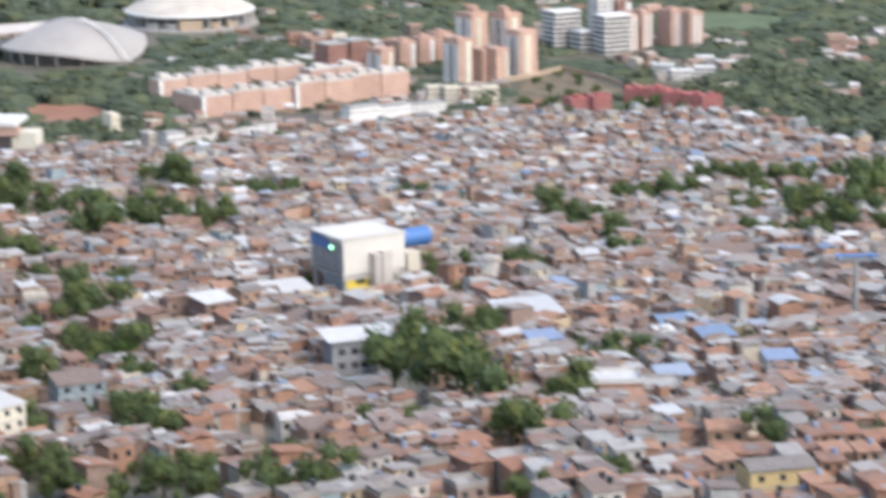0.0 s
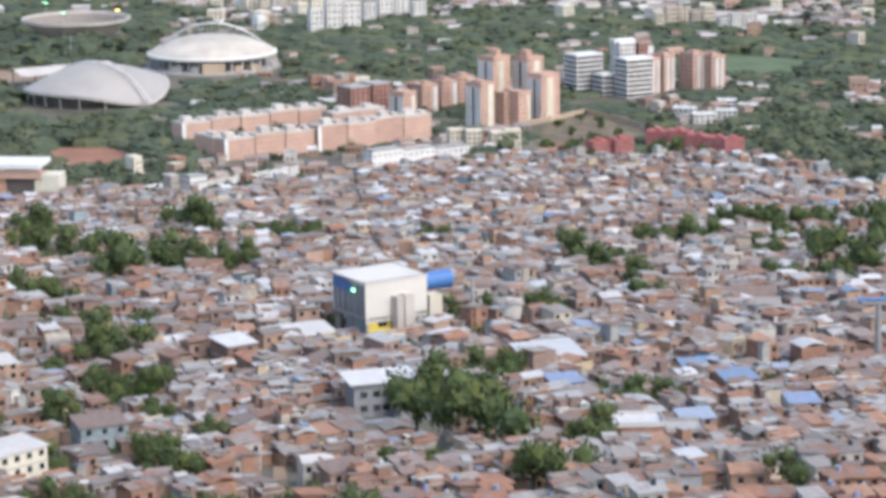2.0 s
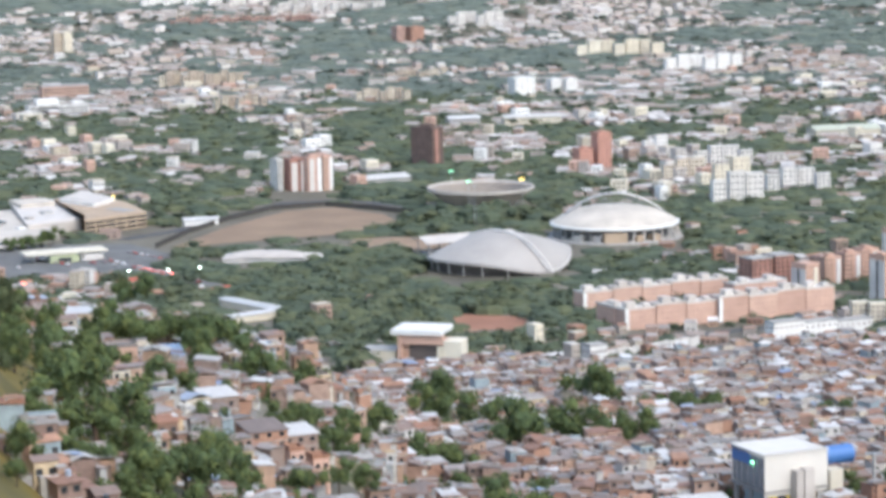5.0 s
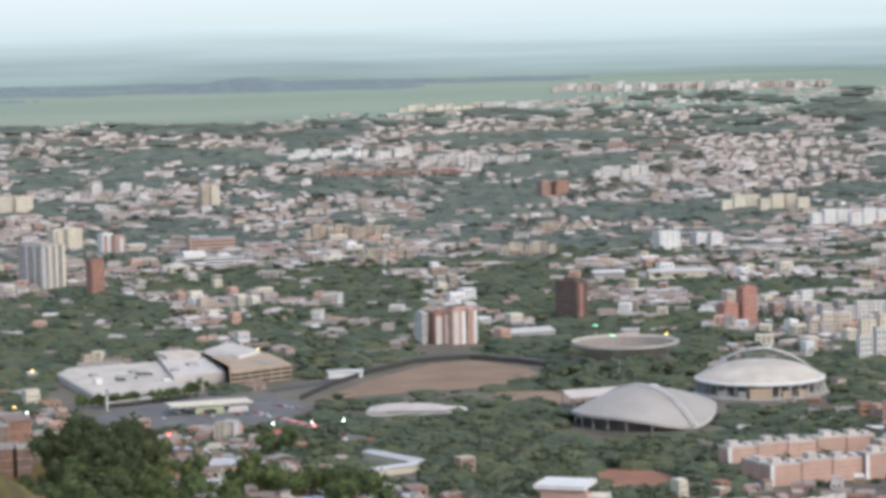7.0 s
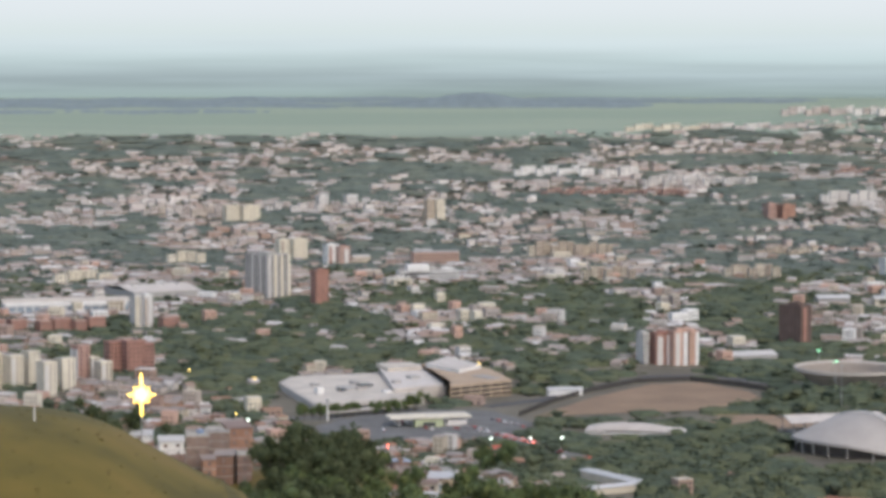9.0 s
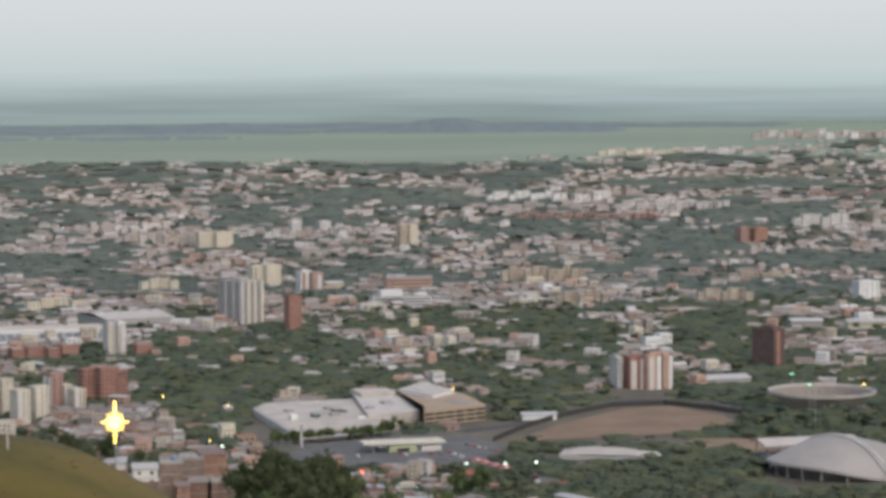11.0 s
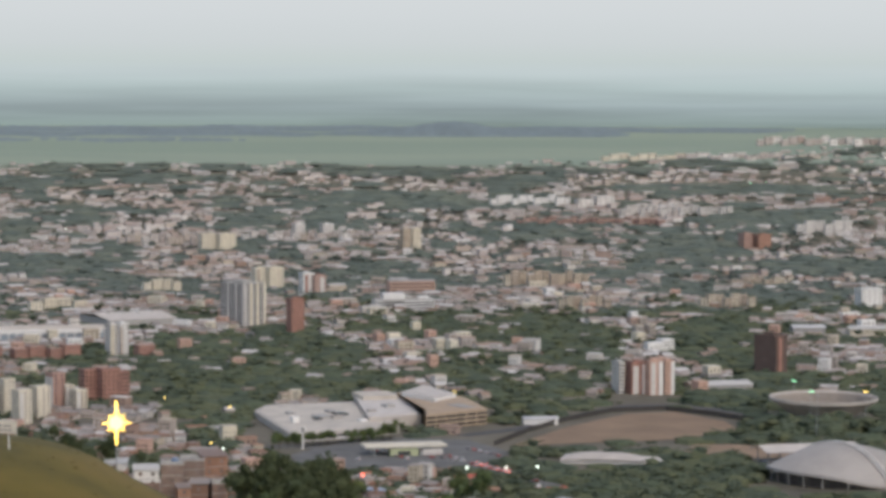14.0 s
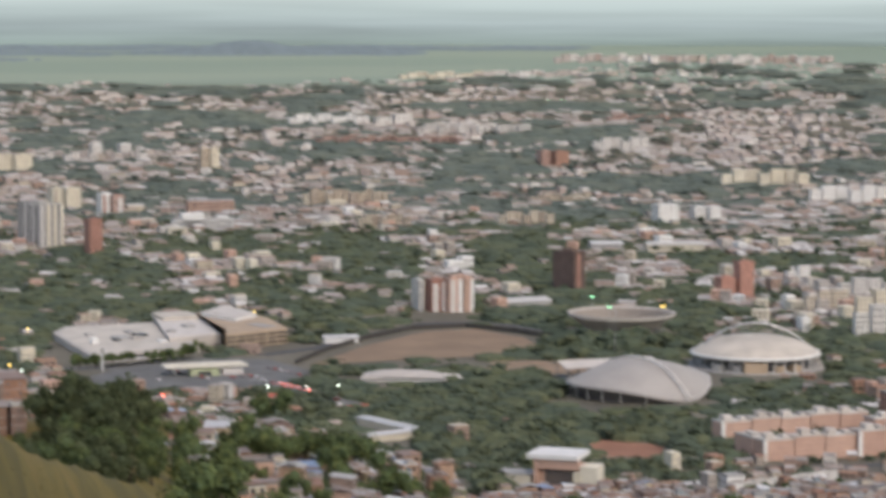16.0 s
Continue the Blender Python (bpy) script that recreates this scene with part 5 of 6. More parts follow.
# ---- houses of the slope ----
def house(name, label, m, w, dep, h, wall, roof, style="shed", group="", bays=2, category="house", pane=GLASS):
    e = thing(name, label, category, m, group)
    part("wall", Solid().box(0, 0, -3, w, dep, h + 3), wall, e)
    if style == "shed":
        part("roof", Solid().box(0, 0, h + .12 + dep * .04, w + .7, dep + .8, .16, lean=.1), roof, e)
        part("gable_wall", Solid().box(0, dep / 2 - .12, h, w, .2, dep * .09 + .02), wall, e)
    elif style == "gable":
        part("roof", Solid().gable(0, 0, h, w + .7, dep + .8, dep * .16), roof, e)
    else:
        s = Solid().box(0, 0, h, w + .25, dep + .25, .22)
        for y in (-dep / 2 + .1, dep / 2 - .1):
            s.box(0, y, h + .22, w + .2, .16, .75)
        for x in (-w / 2 + .1, w / 2 - .1):
            s.box(x, 0, h + .22, .16, dep - .2, .75)
        part("roof", s, roof, e)
    st = max(1, round(h / 2.8))
    for k in range(st):
        part("floor_band", Solid().box(0, 0, (k + 1) * h / st - .25, w + .12, dep + .12, .22), CONCRETE, e) if k < st - 1 else None
        for b in range(bays):
            x = (b + .5) / bays * w - w / 2
            if k == 0 and b == 0:
                part("door", Solid().box(x, -dep / 2 - .02, 0, 1.0, .1, 2.1), DOOR, e)
            else:
                g = Solid().box(x, -dep / 2 - .02, k * h / st + .95, 1.1, .1, 1.1)
                part("window", g, pane, e)
        part("window", Solid().box(w / 2 + .02, 0, k * h / st + .95, .1, 1.1, 1.1), pane, e)
    return e


SPECIAL = (  # az, d, turn, width, depth, height, wall, roof, style
    (19.06, 561, 5, 10.4, 9, 6.3, BRICK, BRIGHT, "flat", "two-storey raw brick house with a pale flat roof"),
    (20.05, 565, 5, 7.8, 8, 4.6, BRICK, CONCRETE, "flat", "low raw brick house with a flat slab roof"),
    (17.2, 684, 20, 15.5, 13, 6.0, BRICK, BRIGHT, "shed", "large brick hall with a white sheet roof"),
    (12.06, 751, 20, 16, 11, 3.6, PLASTER, BRIGHT, "shed", "low hall with a broad white sheet roof"),
    (17.54, 638, 20, 7.6, 7, 5.2, BRICK, BLUE, "shed", "brick house with a faded blue sheet roof"),
    (20.24, 685, 20, 8.5, 7.5, 3.8, BRICK, BLUE, "gable", "brick house with a pitched blue sheet roof"),
    (21.15, 643, 20, 8, 7, 5.6, BRICK, BLUE, "shed", "brick house with a blue sheet roof"),
    (21.96, 683, 15, 7, 6, 2.6, BRICK, BLUE, "shed", "low house with a blue sheet roof"),
    )
SPECIAL_LOWER = (
    (20.28, 585, 15, 7.4, 6.4, 4.4, PLASTER, BLUE, "shed", "plastered house with a blue sheet roof"),
    (22.5, 610, 15, 6.8, 6.4, 4.8, PLASTER, BLUE, "shed", "yellowish house with a pale blue sheet roof"),
    (21.4, 508, 8, 7.2, 7, 5.2, BRICK, CLAY, "gable", "brick house with a red tiled roof"),
    (10.6, 700, 30, 8.5, 9, 8.6, BRICK, BRIGHT, "shed", "tall brick house with a white sheet roof"),
    (11.05, 690, 30, 7, 9, 5.2, BRICK, CLAY, "shed", "brick house with a rusty sheet roof"),
    (5.66, 668, 20, 9, 8, 4.4, PLASTER, BRIGHT, "shed", "pale house with a white sheet roof"),
    (8.62, 731, 10, 8.6, 8, 4.2, BRICK, BRIGHT, "flat", "small brick house with a pale flat roof"),
    (9.85, 672, 10, 7.5, 7, 5.4, PLASTER, CONCRETE, "flat", "white plastered house with dark windows"),
    (21.35, 812, 6, 19, 14, 4.0, CONCRETE, SHEET, "gable", "long hall with grey sheet roofs"),
    (21.3, 850, 6, 19, 14, 4.0, CONCRETE, SHEET, "gable", "long hall with grey sheet roofs"),
    (7.75, 556, 15, 10, 8, 7.4, PLASTER, SHEET, "shed", "grey plastered house with old sheet roof"),
    (7.4, 541, 10, 9, 6, 3.4, PLASTER, SHEET, "shed", "low house with a greenish sheet roof"),
    (22.45, 452, 22, 11.5, 7, 5.6, YELLOWWALL, SHEET, "gable", "two-storey ochre house with a grey ridged roof"),
    (0.08, 778, 12, 8.6, 8, 6.8, ORANGE, SHEET, "flat", "bright orange house with a flat roof"),
    (2.04, 694, 20, 8.6, 9, 6.6, BRICK, BRIGHT, "shed", "raw brick house with a white sheet roof"),
    (2.95, 650, 20, 9.5, 10, 7.2, BRICK, SHEET, "shed", "broad brick house with a grey sheet roof"),
    (3.62, 664, 20, 9.0, 9, 8.2, BRICK, BRIGHT, "shed", "tall brick house with a white sheet roof"),
    (3.6, 645, 20, 3.6, 5, 6.2, ORANGE, CLAY, "flat", "narrow orange painted house"),
    (4.1, 652, 20, 4.0, 5, 6.6, ORANGE, CLAY, "flat", "narrow orange brick house"),
    (5.0, 522, 10, 5, 7, 8.2, BRICK, SHEET, "flat", "three-storey orange brick house with a pale balcony side"))
for k, (az, d, t, w, dep, h, wall, roof, style, lab) in enumerate(SPECIAL + SPECIAL_LOWER):
    d -= 13 if az > 9 and 500 < d < 720 else 0
    house("house", lab + " on the slope", facing(az, d + dep / 2, t), w, dep, h, wall, roof, style, "houses of the slope", bays=max(2, int(w / 3)))


def near_flats():
    """Pale three-storey block with a white shed roof, shaded end and windowed side."""
    e = house("apartment_house", "three-storey cream apartment house with a white sheet roof", facing(5.88, 509, 38), 11.5, 7.5, 10.4, CREAM, BRIGHT, "shed", "houses of the slope", 4, "apartment house")
    for k in (1, 2):
        part("balcony", Solid().box(-6.3, 0, 2.9 * k, 1.2, 6, .25).box(-6.85, 0, 2.9 * k + .25, .1, 6, .8), PLASTER, e)


near_flats()


def school():
    e = thing("school", "grey school block with white shed roofs behind big trees", "school", facing(13.58, 606, 16))
    grey = surface("grey_school_render", [(.27, .28, .295)], vary=.3)
    part("wall", Solid().box(1.6, 4, -4, 13.6, 8, 12), grey, e, "grey plastered wall")
    part("roof", Solid().box(1.8, 4, 8.2, 16.4, 10, .25, lean=.08), BRIGHT, e)
    part("wing", Solid().box(7.6, -3.4, -4, 9, 6.6, 9.4), CONCRETE, e)
    part("wing_roof", Solid().box(7.6, -3.4, 5.6, 10.6, 8, .2, lean=.08), BRIGHT, e)
    part("yard_wall", Solid().box(0, -9, -4, 34, .4, 6), surface("blue_grey_wall", [(.30, .36, .43)], vary=.3), e)
    part("low_shed", Solid().box(-10, -1, -4, 9, 5, 6), grey, e)
    part("shed_roof", Solid().box(-10, -1, 2.1, 10, 6, .2, lean=.08), SHEET, e)
    for x in (-3, 0, 2.2):
        for z in (1.4, 4.6):
            part("window", Solid().box(x, -.03, z, 1.6, .12, 1.4), GLASS, e)


school()


def ridge_houses():
    for az, d, w, dep, h, wall, roof, lab in ((-5.72, 872, 7, 8, 12.6, BRICK, CONCRETE, "unfinished brick house"), (-5.3, 884, 8, 9, 15.5, BRICK, CONCRETE, "broad unfinished brick house"), (-4.9, 888, 8, 9, 15.2, BRICK, SHEET, "broad brick house with an old sheet roof"),
                                              (-5.15, 868, 6, 7, 9.5, BRICK, SHEET, "brick house with an old sheet roof"), (-4.78, 866, 4.5, 6, 8.5, BRICK, CONCRETE, "narrow brick house with slab roof"), (-6.25, 866, 7.6, 7, 8.2, WHITE, BRIGHT, "white house with a dark window band"),
                                              (-6.86, 876, 6.6, 7, 4.6, WHITE, BRIGHT, "white house with a pale sheet roof"), (-5.5, 862, 4, 6, 8.2, BRICK, SHEET, "low brick house with an old sheet roof"),
                                              (-5.02, 940, 6.4, 7, 16.5, PLASTER, BRIGHT, "pale house with a bright roof"), (-1.35, 862, 8, 8, 5.5, BRICK, SHEET, "brick house with an old sheet roof"), (-0.7, 868, 8, 8, 6, PLASTER, BRIGHT, "pale house with a bright roof")):
        e = house("house", lab + " on the spur", facing(az, d, rnd.uniform(-10, 25)), w, dep, h, wall, roof, "flat" if roof is CONCRETE else "shed", "houses of the spur", max(1, int(w / 3.6)), pane=CURTAIN)
        if wall is WHITE:
            part("lower_storey", Solid().box(0, -.2, -3, w + .5, dep + .3, 3 + h * .52), BRICK, e, "raw brick lower storey")
    e = thing("water_tank", "blue plastic water tank on a brick house", "water tank", facing(-5.66, 870, 0, polar(-5.72, 872).z + 12.9))
    t = part("tank", Solid().rod((0, 0, 0), (0, 0, 1.7), 1.3, 1.1, n=16), BLUE, e)
    part("lid", Solid().rod((0, 0, 1.7), (0, 0, 1.95), .6, .45, n=12), BLUE, t)


ridge_houses()
mark_taken()
for k in range(9):
    for d, r in ((748, 7), (737, 5)):
        q = polar(12.9 + .32 * k, d)
        take(q.x, q.y, r)
for k in range(14):
    for d in (582, 592):
        q = polar(12.6 + .27 * k, d)
        take(q.x, q.y, 5)
plant_trees()

PROTO = []
for k in range(14):
    wall = (BRICK, BRICK, PLASTER, BRICK, BRICK, BRICK, BRICK)[k % 7]
    roof, style = ((SHEET, "shed"), (ROOFSLAB if k < 7 else CLAY, "flat" if k < 7 else "shed"), (SHEET, "shed"), (CLAY, "gable"), (SHEET, "gable"), (CLAY, "shed"), (SHEET, "shed"))[k % 7]
    PROTO.append(((4.2, 5.4, 3.8, 4.8)[k % 4], (4.4, 5.4, 4.8)[k % 3], (2.7, 4.9, 2.6, 5.2, 2.5, 3.0, 5.4)[(k * 3) % 7], wall, roof, style))
WORDS = {"raw_brick": "raw brick", "painted_plaster": "painted plaster", "roof_sheet": "an old sheet roof", "stained_roof_slab": "a flat slab roof", "clay_roof_tile": "a clay tile roof", "bright_roof_sheet": "a pale sheet roof"}
BUILT = {}


def clutter(e, k, w, dep, h, wall):
    """Lean-to, tank and roof stones of a small house."""
    a = part("lean_to", Solid().box(w * .1, -dep / 2 - .9, -3, w * .7, 1.8, 3 + 1.9 + .2 * (k % 3)), wall, e)
    part("lean_to_roof", Solid().box(w * .1, -dep / 2 - .95, 2.0 + .2 * (k % 3), w * .84, 2.2, .1, lean=.14), (SHEET, SHEET, CLAY, BRIGHT)[k % 4], a)
    if k % 3 == 0:
        part("water_tank", Solid().rod((w * .25, dep * .2, h + .3), (w * .25, dep * .2, h + 1.5), .55, .5, n=10), GLASS if k % 2 else BLUE, e)
    if k % 3 == 1:
        a = part("side_shed", Solid().box(w / 2 + .8, dep * .1, -3, 1.6, dep * .7, 5.1), PLASTER, e)
        part("shed_roof", Solid().box(w / 2 + .85, dep * .1, 2.15, 2.0, dep * .8, .1, lean=-.08), SHEET, a)
    if k % 2:
        part("roof_patch", Solid().box(-w * .15, 0, h + .34 + dep * .03, w * .4, dep * .5, .07, lean=.1), SHEET if k % 4 == 1 else CLAY, e)


def p_high(x, y):
    return ground_z(x, y) > 195


def shanty():
    """Rows of small houses across the slope; the nearest stand singly, the rest in one mesh."""
    s, g = Solid(), random.Random(21)
    mats = [BRICK, PLASTER, SHEET, BRIGHT, CLAY, BLUE, CONCRETE, GLASS]
    singles = 0
    ang = radians(12)
    ca, sa = math.cos(ang), math.sin(ang)
    grid = [(0, i * 4.9 + (j % 2) * 2.3, 360 + j * 5.7) for j in range(-6, 80) for i in range(-110, 120)]
    grid += [(1, i * 6.3 + (j % 2) * 3.1, 380 + j * 7.4 + (2.2 if j % 3 == 0 else 0)) for j in range(-10, 215) for i in range(-105, 150)]
    for zone, u, v in grid:
        u, v = u + g.uniform(-1.2, 1.2), v + g.uniform(-1.2, 1.2)
        x, y = u * ca - v * sa + 260, u * sa + v * ca - 40
        d, az = math.hypot(x, y), math.degrees(math.atan2(x, y))
        skip, style, pick, tall, hue = g.random(), g.random(), g.random(), g.random(), g.random()
        if (d < 650) == bool(zone) or d < 430 or d > 1540 or az < -3.4 or az > 27 or not free(x, y, 2.2):
            continue
        if (az < -1.7 and not (az > -2.7 and d < 508)) or (az < 3 and d < 430) or p_high(x, y):
            continue
        if (az < 4.8 and (d > 985 or skip > .32)) or (az < 8 and d < 900 and skip > .56):
            continue
        if az < 7 and d > 1000 and d < 1150 and skip > .4:
            continue
        edge = ramp(az, ((5, 1360), (8, 1400), (10, 1370), (11.2, 1425), (12.4, 1440), (14, 1495), (18, 1565), (20, 1535), (21.5, 1530), (23, 1455), (24.2, 1370), (26, 1250)))
        if d > edge or (az > 20.3 and 990 < d < 1215 and skip > .6) or (az > 22 and d > 900 and skip > .7) or skip > .95:
            continue
        if az < 12 and d < 490 + 6 * noise.noise(Vector((x / 30, y / 30, 5))) * 8 and skip > .3:
            continue
        w, dep = (g.uniform(4.4, 6.9), g.uniform(4.8, 7.6)) if zone else (g.uniform(3.4, 5.6), g.uniform(3.8, 6.0))
        if g.random() < .07:
            w *= 1.5
        h = 2.7 if tall < .5 else 5.4 if tall < .88 else 8.0
        h = (h if zone or h < 7 else 5.4) + g.uniform(-.2, .5)
        turn = ang + g.uniform(-.22, .22) + .5 * noise.noise(Vector((x / 120, y / 120, 0))) + (math.pi / 2 if g.random() < .35 else 0)
        p = Vector((x, y, ground_z(x, y)))
        if d < 600 and singles < 285:
            k = g.randrange(14)
            pm = Matrix.Translation(p) @ Matrix.Rotation(turn, 4, "Z")
            if k in BUILT:
                copy_thing(BUILT[k], pm)
            else:
                a = PROTO[k]
                BUILT[k] = house("house", f"small {WORDS[a[3].name]} house with {WORDS[a[4].name]}", pm, *a, group="houses of the slope")
                clutter(BUILT[k], k, a[0], a[1], a[2], a[3])
            singles += 1
            continue
        wall = 0 if hue < (.74 if d < 850 else .62) else 1
        s.box(x, y, p.z - 3, w, dep, h + 3, turn, wall)
        pale = .05 if d < 800 else .10
        roof = 2 if pick < .60 - pale * .4 else 3 if pick < .60 + pale * .75 else 4 if pick < .83 else 5 if pick < .85 else 6
        if roof == 6:
            s.box(x, y, p.z + h, w + .2, dep + .2, .25, turn, 6)
            fx, fy = -math.sin(turn), math.cos(turn)
            for q in (-1, 1):
                s.box(x + fx * q * dep * .48, y + fy * q * dep * .48, p.z + h + .25, w, .18, .8, turn, wall)
            if g.random() < .4:
                s.box(x + fx * dep * .2, y + fy * dep * .2, p.z + h + .25, w * .5, dep * .45, 2.3, turn, wall).box(x + fx * dep * .2, y + fy * dep * .2, p.z + h + 2.55, w * .6, dep * .55, .15, turn, 2)
        elif style < .62:
            s.box(x, y, p.z + h + .1 + dep * .04, w + .6, dep + .7, .16, turn, roof, lean=g.uniform(.05, .17) * (1 if g.random() < .6 else -1))
            s.box(x, y, p.z + h - .1, w * .98, dep * .98, dep * .05, turn, wall)
        else:
            s.gable(x, y, p.z + h, w + .6, dep + .6, dep * .15, turn, roof)
        if g.random() < .5:
            q = g.choice((-1, 1))
            ax, ay = x + math.sin(turn) * dep * .62 * q, y - math.cos(turn) * dep * .62 * q
            s.box(ax, ay, p.z - 3, w * .7, 2.6, 3 + h * .6, turn, wall).box(ax, ay, p.z + h * .6 + .1, w * .8, 3.1, .13, turn, g.choice((2, 2, 3, 4, 6)), lean=.12 * -q)
        for q in range(3 if d < 1000 else 2):
            a, b, k = g.uniform(-.7, .7) * w, g.uniform(-.75, .75) * dep, g.random()
            px, py = x + math.cos(turn) * a - math.sin(turn) * b, y + math.sin(turn) * a + math.cos(turn) * b
            tw, td, th = g.uniform(1.0, 2.8), g.uniform(.9, 2.6), (h + g.uniform(.3, 1.3)) if abs(a) < w * .45 and abs(b) < dep * .45 else h * g.uniform(.4, .95)
            s.box(px, py, p.z - 2, tw, td, th + 2, turn, g.choice((0, 0, 1, 1, 6)))
            s.box(px, py, p.z + th, tw + .5, td + .6, .12, turn + g.uniform(-.2, .2), g.choice((2, 2, 2, 4, 4, 3, 6, 5) if k < .2 else (2, 2, 4, 6, 2)), lean=g.uniform(-.16, .16))
        if d < 1150:
            fx, fy = math.sin(turn), -math.cos(turn)
            for st in range(max(1, round(h / 2.7))):
                for q in (-.28, .26):
                    ox, oy = math.cos(turn) * w * q, math.sin(turn) * w * q
                    s.box(x + fx * (dep / 2) + ox, y + fy * (dep / 2) + oy, p.z + st * 2.7 + .9, 1.1, .14, 1.2, turn, 7)
                    s.box(x + math.cos(turn) * w / 2 - fx * dep * q * .9, y + math.sin(turn) * w / 2 - fy * dep * q * .9, p.z + st * 2.7 + .9, .14, 1.0, 1.2, turn, 7)
    whole("shanty_houses", s, mats, "crowded brick and plaster houses with sheet roofs on the slope", "houses", "stuff")


shanty()

def shrubs():
    """Small garden trees and shrubs squeezed between the houses of the slope."""
    s, g = Solid(), random.Random(77)
    made = 0
    for _ in range(11000):
        az, d = g.uniform(-1.5, 25), 425 + 960 * g.random() ** .8
        p = polar(az, d)
        n = noise.noise(Vector((p.x / 85, p.y / 85, 2)))
        a = [g.random() for _ in range(4)]
        if a[0] > .40 + n * 1.3 + (.35 if d < 540 else 0) + (.5 if az < 9 and d < 950 else 0) + (.5 if az < 12 and d < 490 else 0) or not free(p.x, p.y) or (az > 6 and d > 1330):
            continue
        r = 1.1 + 2.0 * a[1] * a[1]
        v, f = SHRUB[int(a[2] * 8)]
        c, q = math.cos(a[3] * 6.28), math.sin(a[3] * 6.28)
        s.add(np.stack([(v[:, 0] * c - v[:, 1] * q) * r + p.x, (v[:, 0] * q + v[:, 1] * c) * r + p.y, v[:, 2] * r * (1.0 + .7 * a[2]) + p.z - .2], 1), f)
        made += 1
    whole("garden_shrubs", s, [LEAF], "small garden trees and shrubs between the houses", "shrubs", "stuff")
    print("shrubs", made)


# ---- the valley town and its trees ----
def far_crown(seed, lumps=5, n=26, size=.2, squash=.6):
    """A ragged crown: a few rough lumps wrapped in leafy tufts."""
    g = np.random.default_rng(seed)
    s = Solid()
    cen, rad = [], []
    for k in range(lumps):
        v, f = lump(g)
        c = g.normal(size=3) * (.40, .40, .15) + (0, 0, .60)
        q = g.uniform(.30, .50)
        cen.append(c), rad.append(q)
        s.add(v * q * (.82, .82, .72) + c, f)
    cen, rad = np.array(cen), np.array(rad)
    b = g.integers(lumps, size=n)
    d = g.normal(size=(n, 3))
    d[:, 2] = np.abs(d[:, 2]) * 1.1 - .25
    d /= np.linalg.norm(d, axis=1)[:, None]
    p = cen[b] + d * rad[b][:, None] * g.uniform(.7, 1.2, (n, 1)) * (1, 1, .85)
    v = (p[:, None, :] + g.normal(size=(n, 3, 3)) * size * (1, 1, squash)).reshape(-1, 3)
    s.add(v, np.arange(n * 3).reshape(-1, 3))
    return np.concatenate(s.v), np.concatenate(s.f)


SHRUB = [far_crown(40 + k, 3, 34, .17) for k in range(8)]
FAR = [far_crown(k, 4, 64, .15) for k in range(8)]
LIGHT = [far_crown(20 + k, 3, 26, .2, .35) for k in range(8)]
# woods: az, d, half-width in degrees, half-depth in metres
GREEN = ((3.0, 1720, 6.0, 210), (7.0, 1690, 5, 150), (9.0, 1760, 3.5, 90), (13.5, 2030, 5.5, 150), (10.5, 1830, 2.2, 60), (22.5, 1640, 3.4, 180), (24, 1450, 3, 150), (21.5, 2080, 5, 200), (18.3, 1745, 1.4, 60),
         (-4.9, 2440, 1.7, 330), (-4.7, 2120, 1.0, 100), (-3.2, 2650, 1.4, 60), (-2.2, 2400, 1.5, 70), (-3.9, 2330, 1.4, 90), (7.6, 2300, 2.4, 140), (7.5, 2110, 1.3, 28), (5.4, 2120, 2.6, 45))
GREEN_FAR = ((2.37, 2751, 1.21, 174), (5.43, 2743, 1.10, 226), (-0.58, 2807, 1.62, 90), (5.07, 3748, 1.04, 67), (-1.39, 4169, 1.38, 48), (1.26, 4324, 0.92, 57), (5.29, 4274, 2.31, 43), (-7.03, 3416, 0.81, 131), (-7.42, 3996, 0.46, 57), (-6.79, 3760, 0.35, 57), (-1.28, 3596, 0.52, 43),
             (-8.39, 3633, 0.46, 66), (-1.51, 4409, 1.96, 40), (-2.43, 3930, 0.69, 33), (2.65, 3551, 1.04, 38), (1.03, 3485, 0.69, 54), (6.45, 3280, 1.04, 77), (0.11, 2468, 1.04, 53), (-2.44, 2327, 0.69, 98), (1.85, 2324, 0.81, 39), (4.98, 3365, 0.69, 82), (-0.34, 2838, 0.69, 87), (7.99, 3634, 1.62, 57))
GREEN_MID = ((12.25, 3794, 0.69, 47), (7.02, 2405, 1.15, 84), (8.87, 2434, 0.46, 77), (9.35, 2720, 0.69, 107), (14.86, 2740, 0.81, 43), (12.39, 1990, 0.69, 63), (14.49, 2078, 1.15, 125), (17.15, 2208, 1.85, 141), (21.99, 2017, 1.27, 118), (22.58, 1777, 1.04, 124),
             (18.20, 1819, 0.69, 50), (5.98, 2258, 0.69, 109), (8.08, 1723, 1.50, 54), (8.99, 1615, 0.69, 78), (6.14, 1809, 0.92, 62), (12.64, 2211, 0.58, 36), (4.20, 2062, 0.69, 25), (4.88, 1889, 1.27, 80), (4.16, 1765, 1.27, 54), (8.13, 1696, 0.69, 45), (2.54, 1825, 0.69, 36))
TOWNISH = ((22.6, 2240, 2.2, 70), (20.4, 1780, 1.4, 38), (1.1, 1800, 1.0, 45), (-0.9, 1785, 1.6, 75), (-7.2, 2050, 1.3, 80), (-2.0, 1760, 2.6, 150), (0.9, 1840, 1.0, 60), (18.6, 2420, 6, 120), (24.2, 1640, 1.0, 45), (24.4, 1800, 1.2, 40))
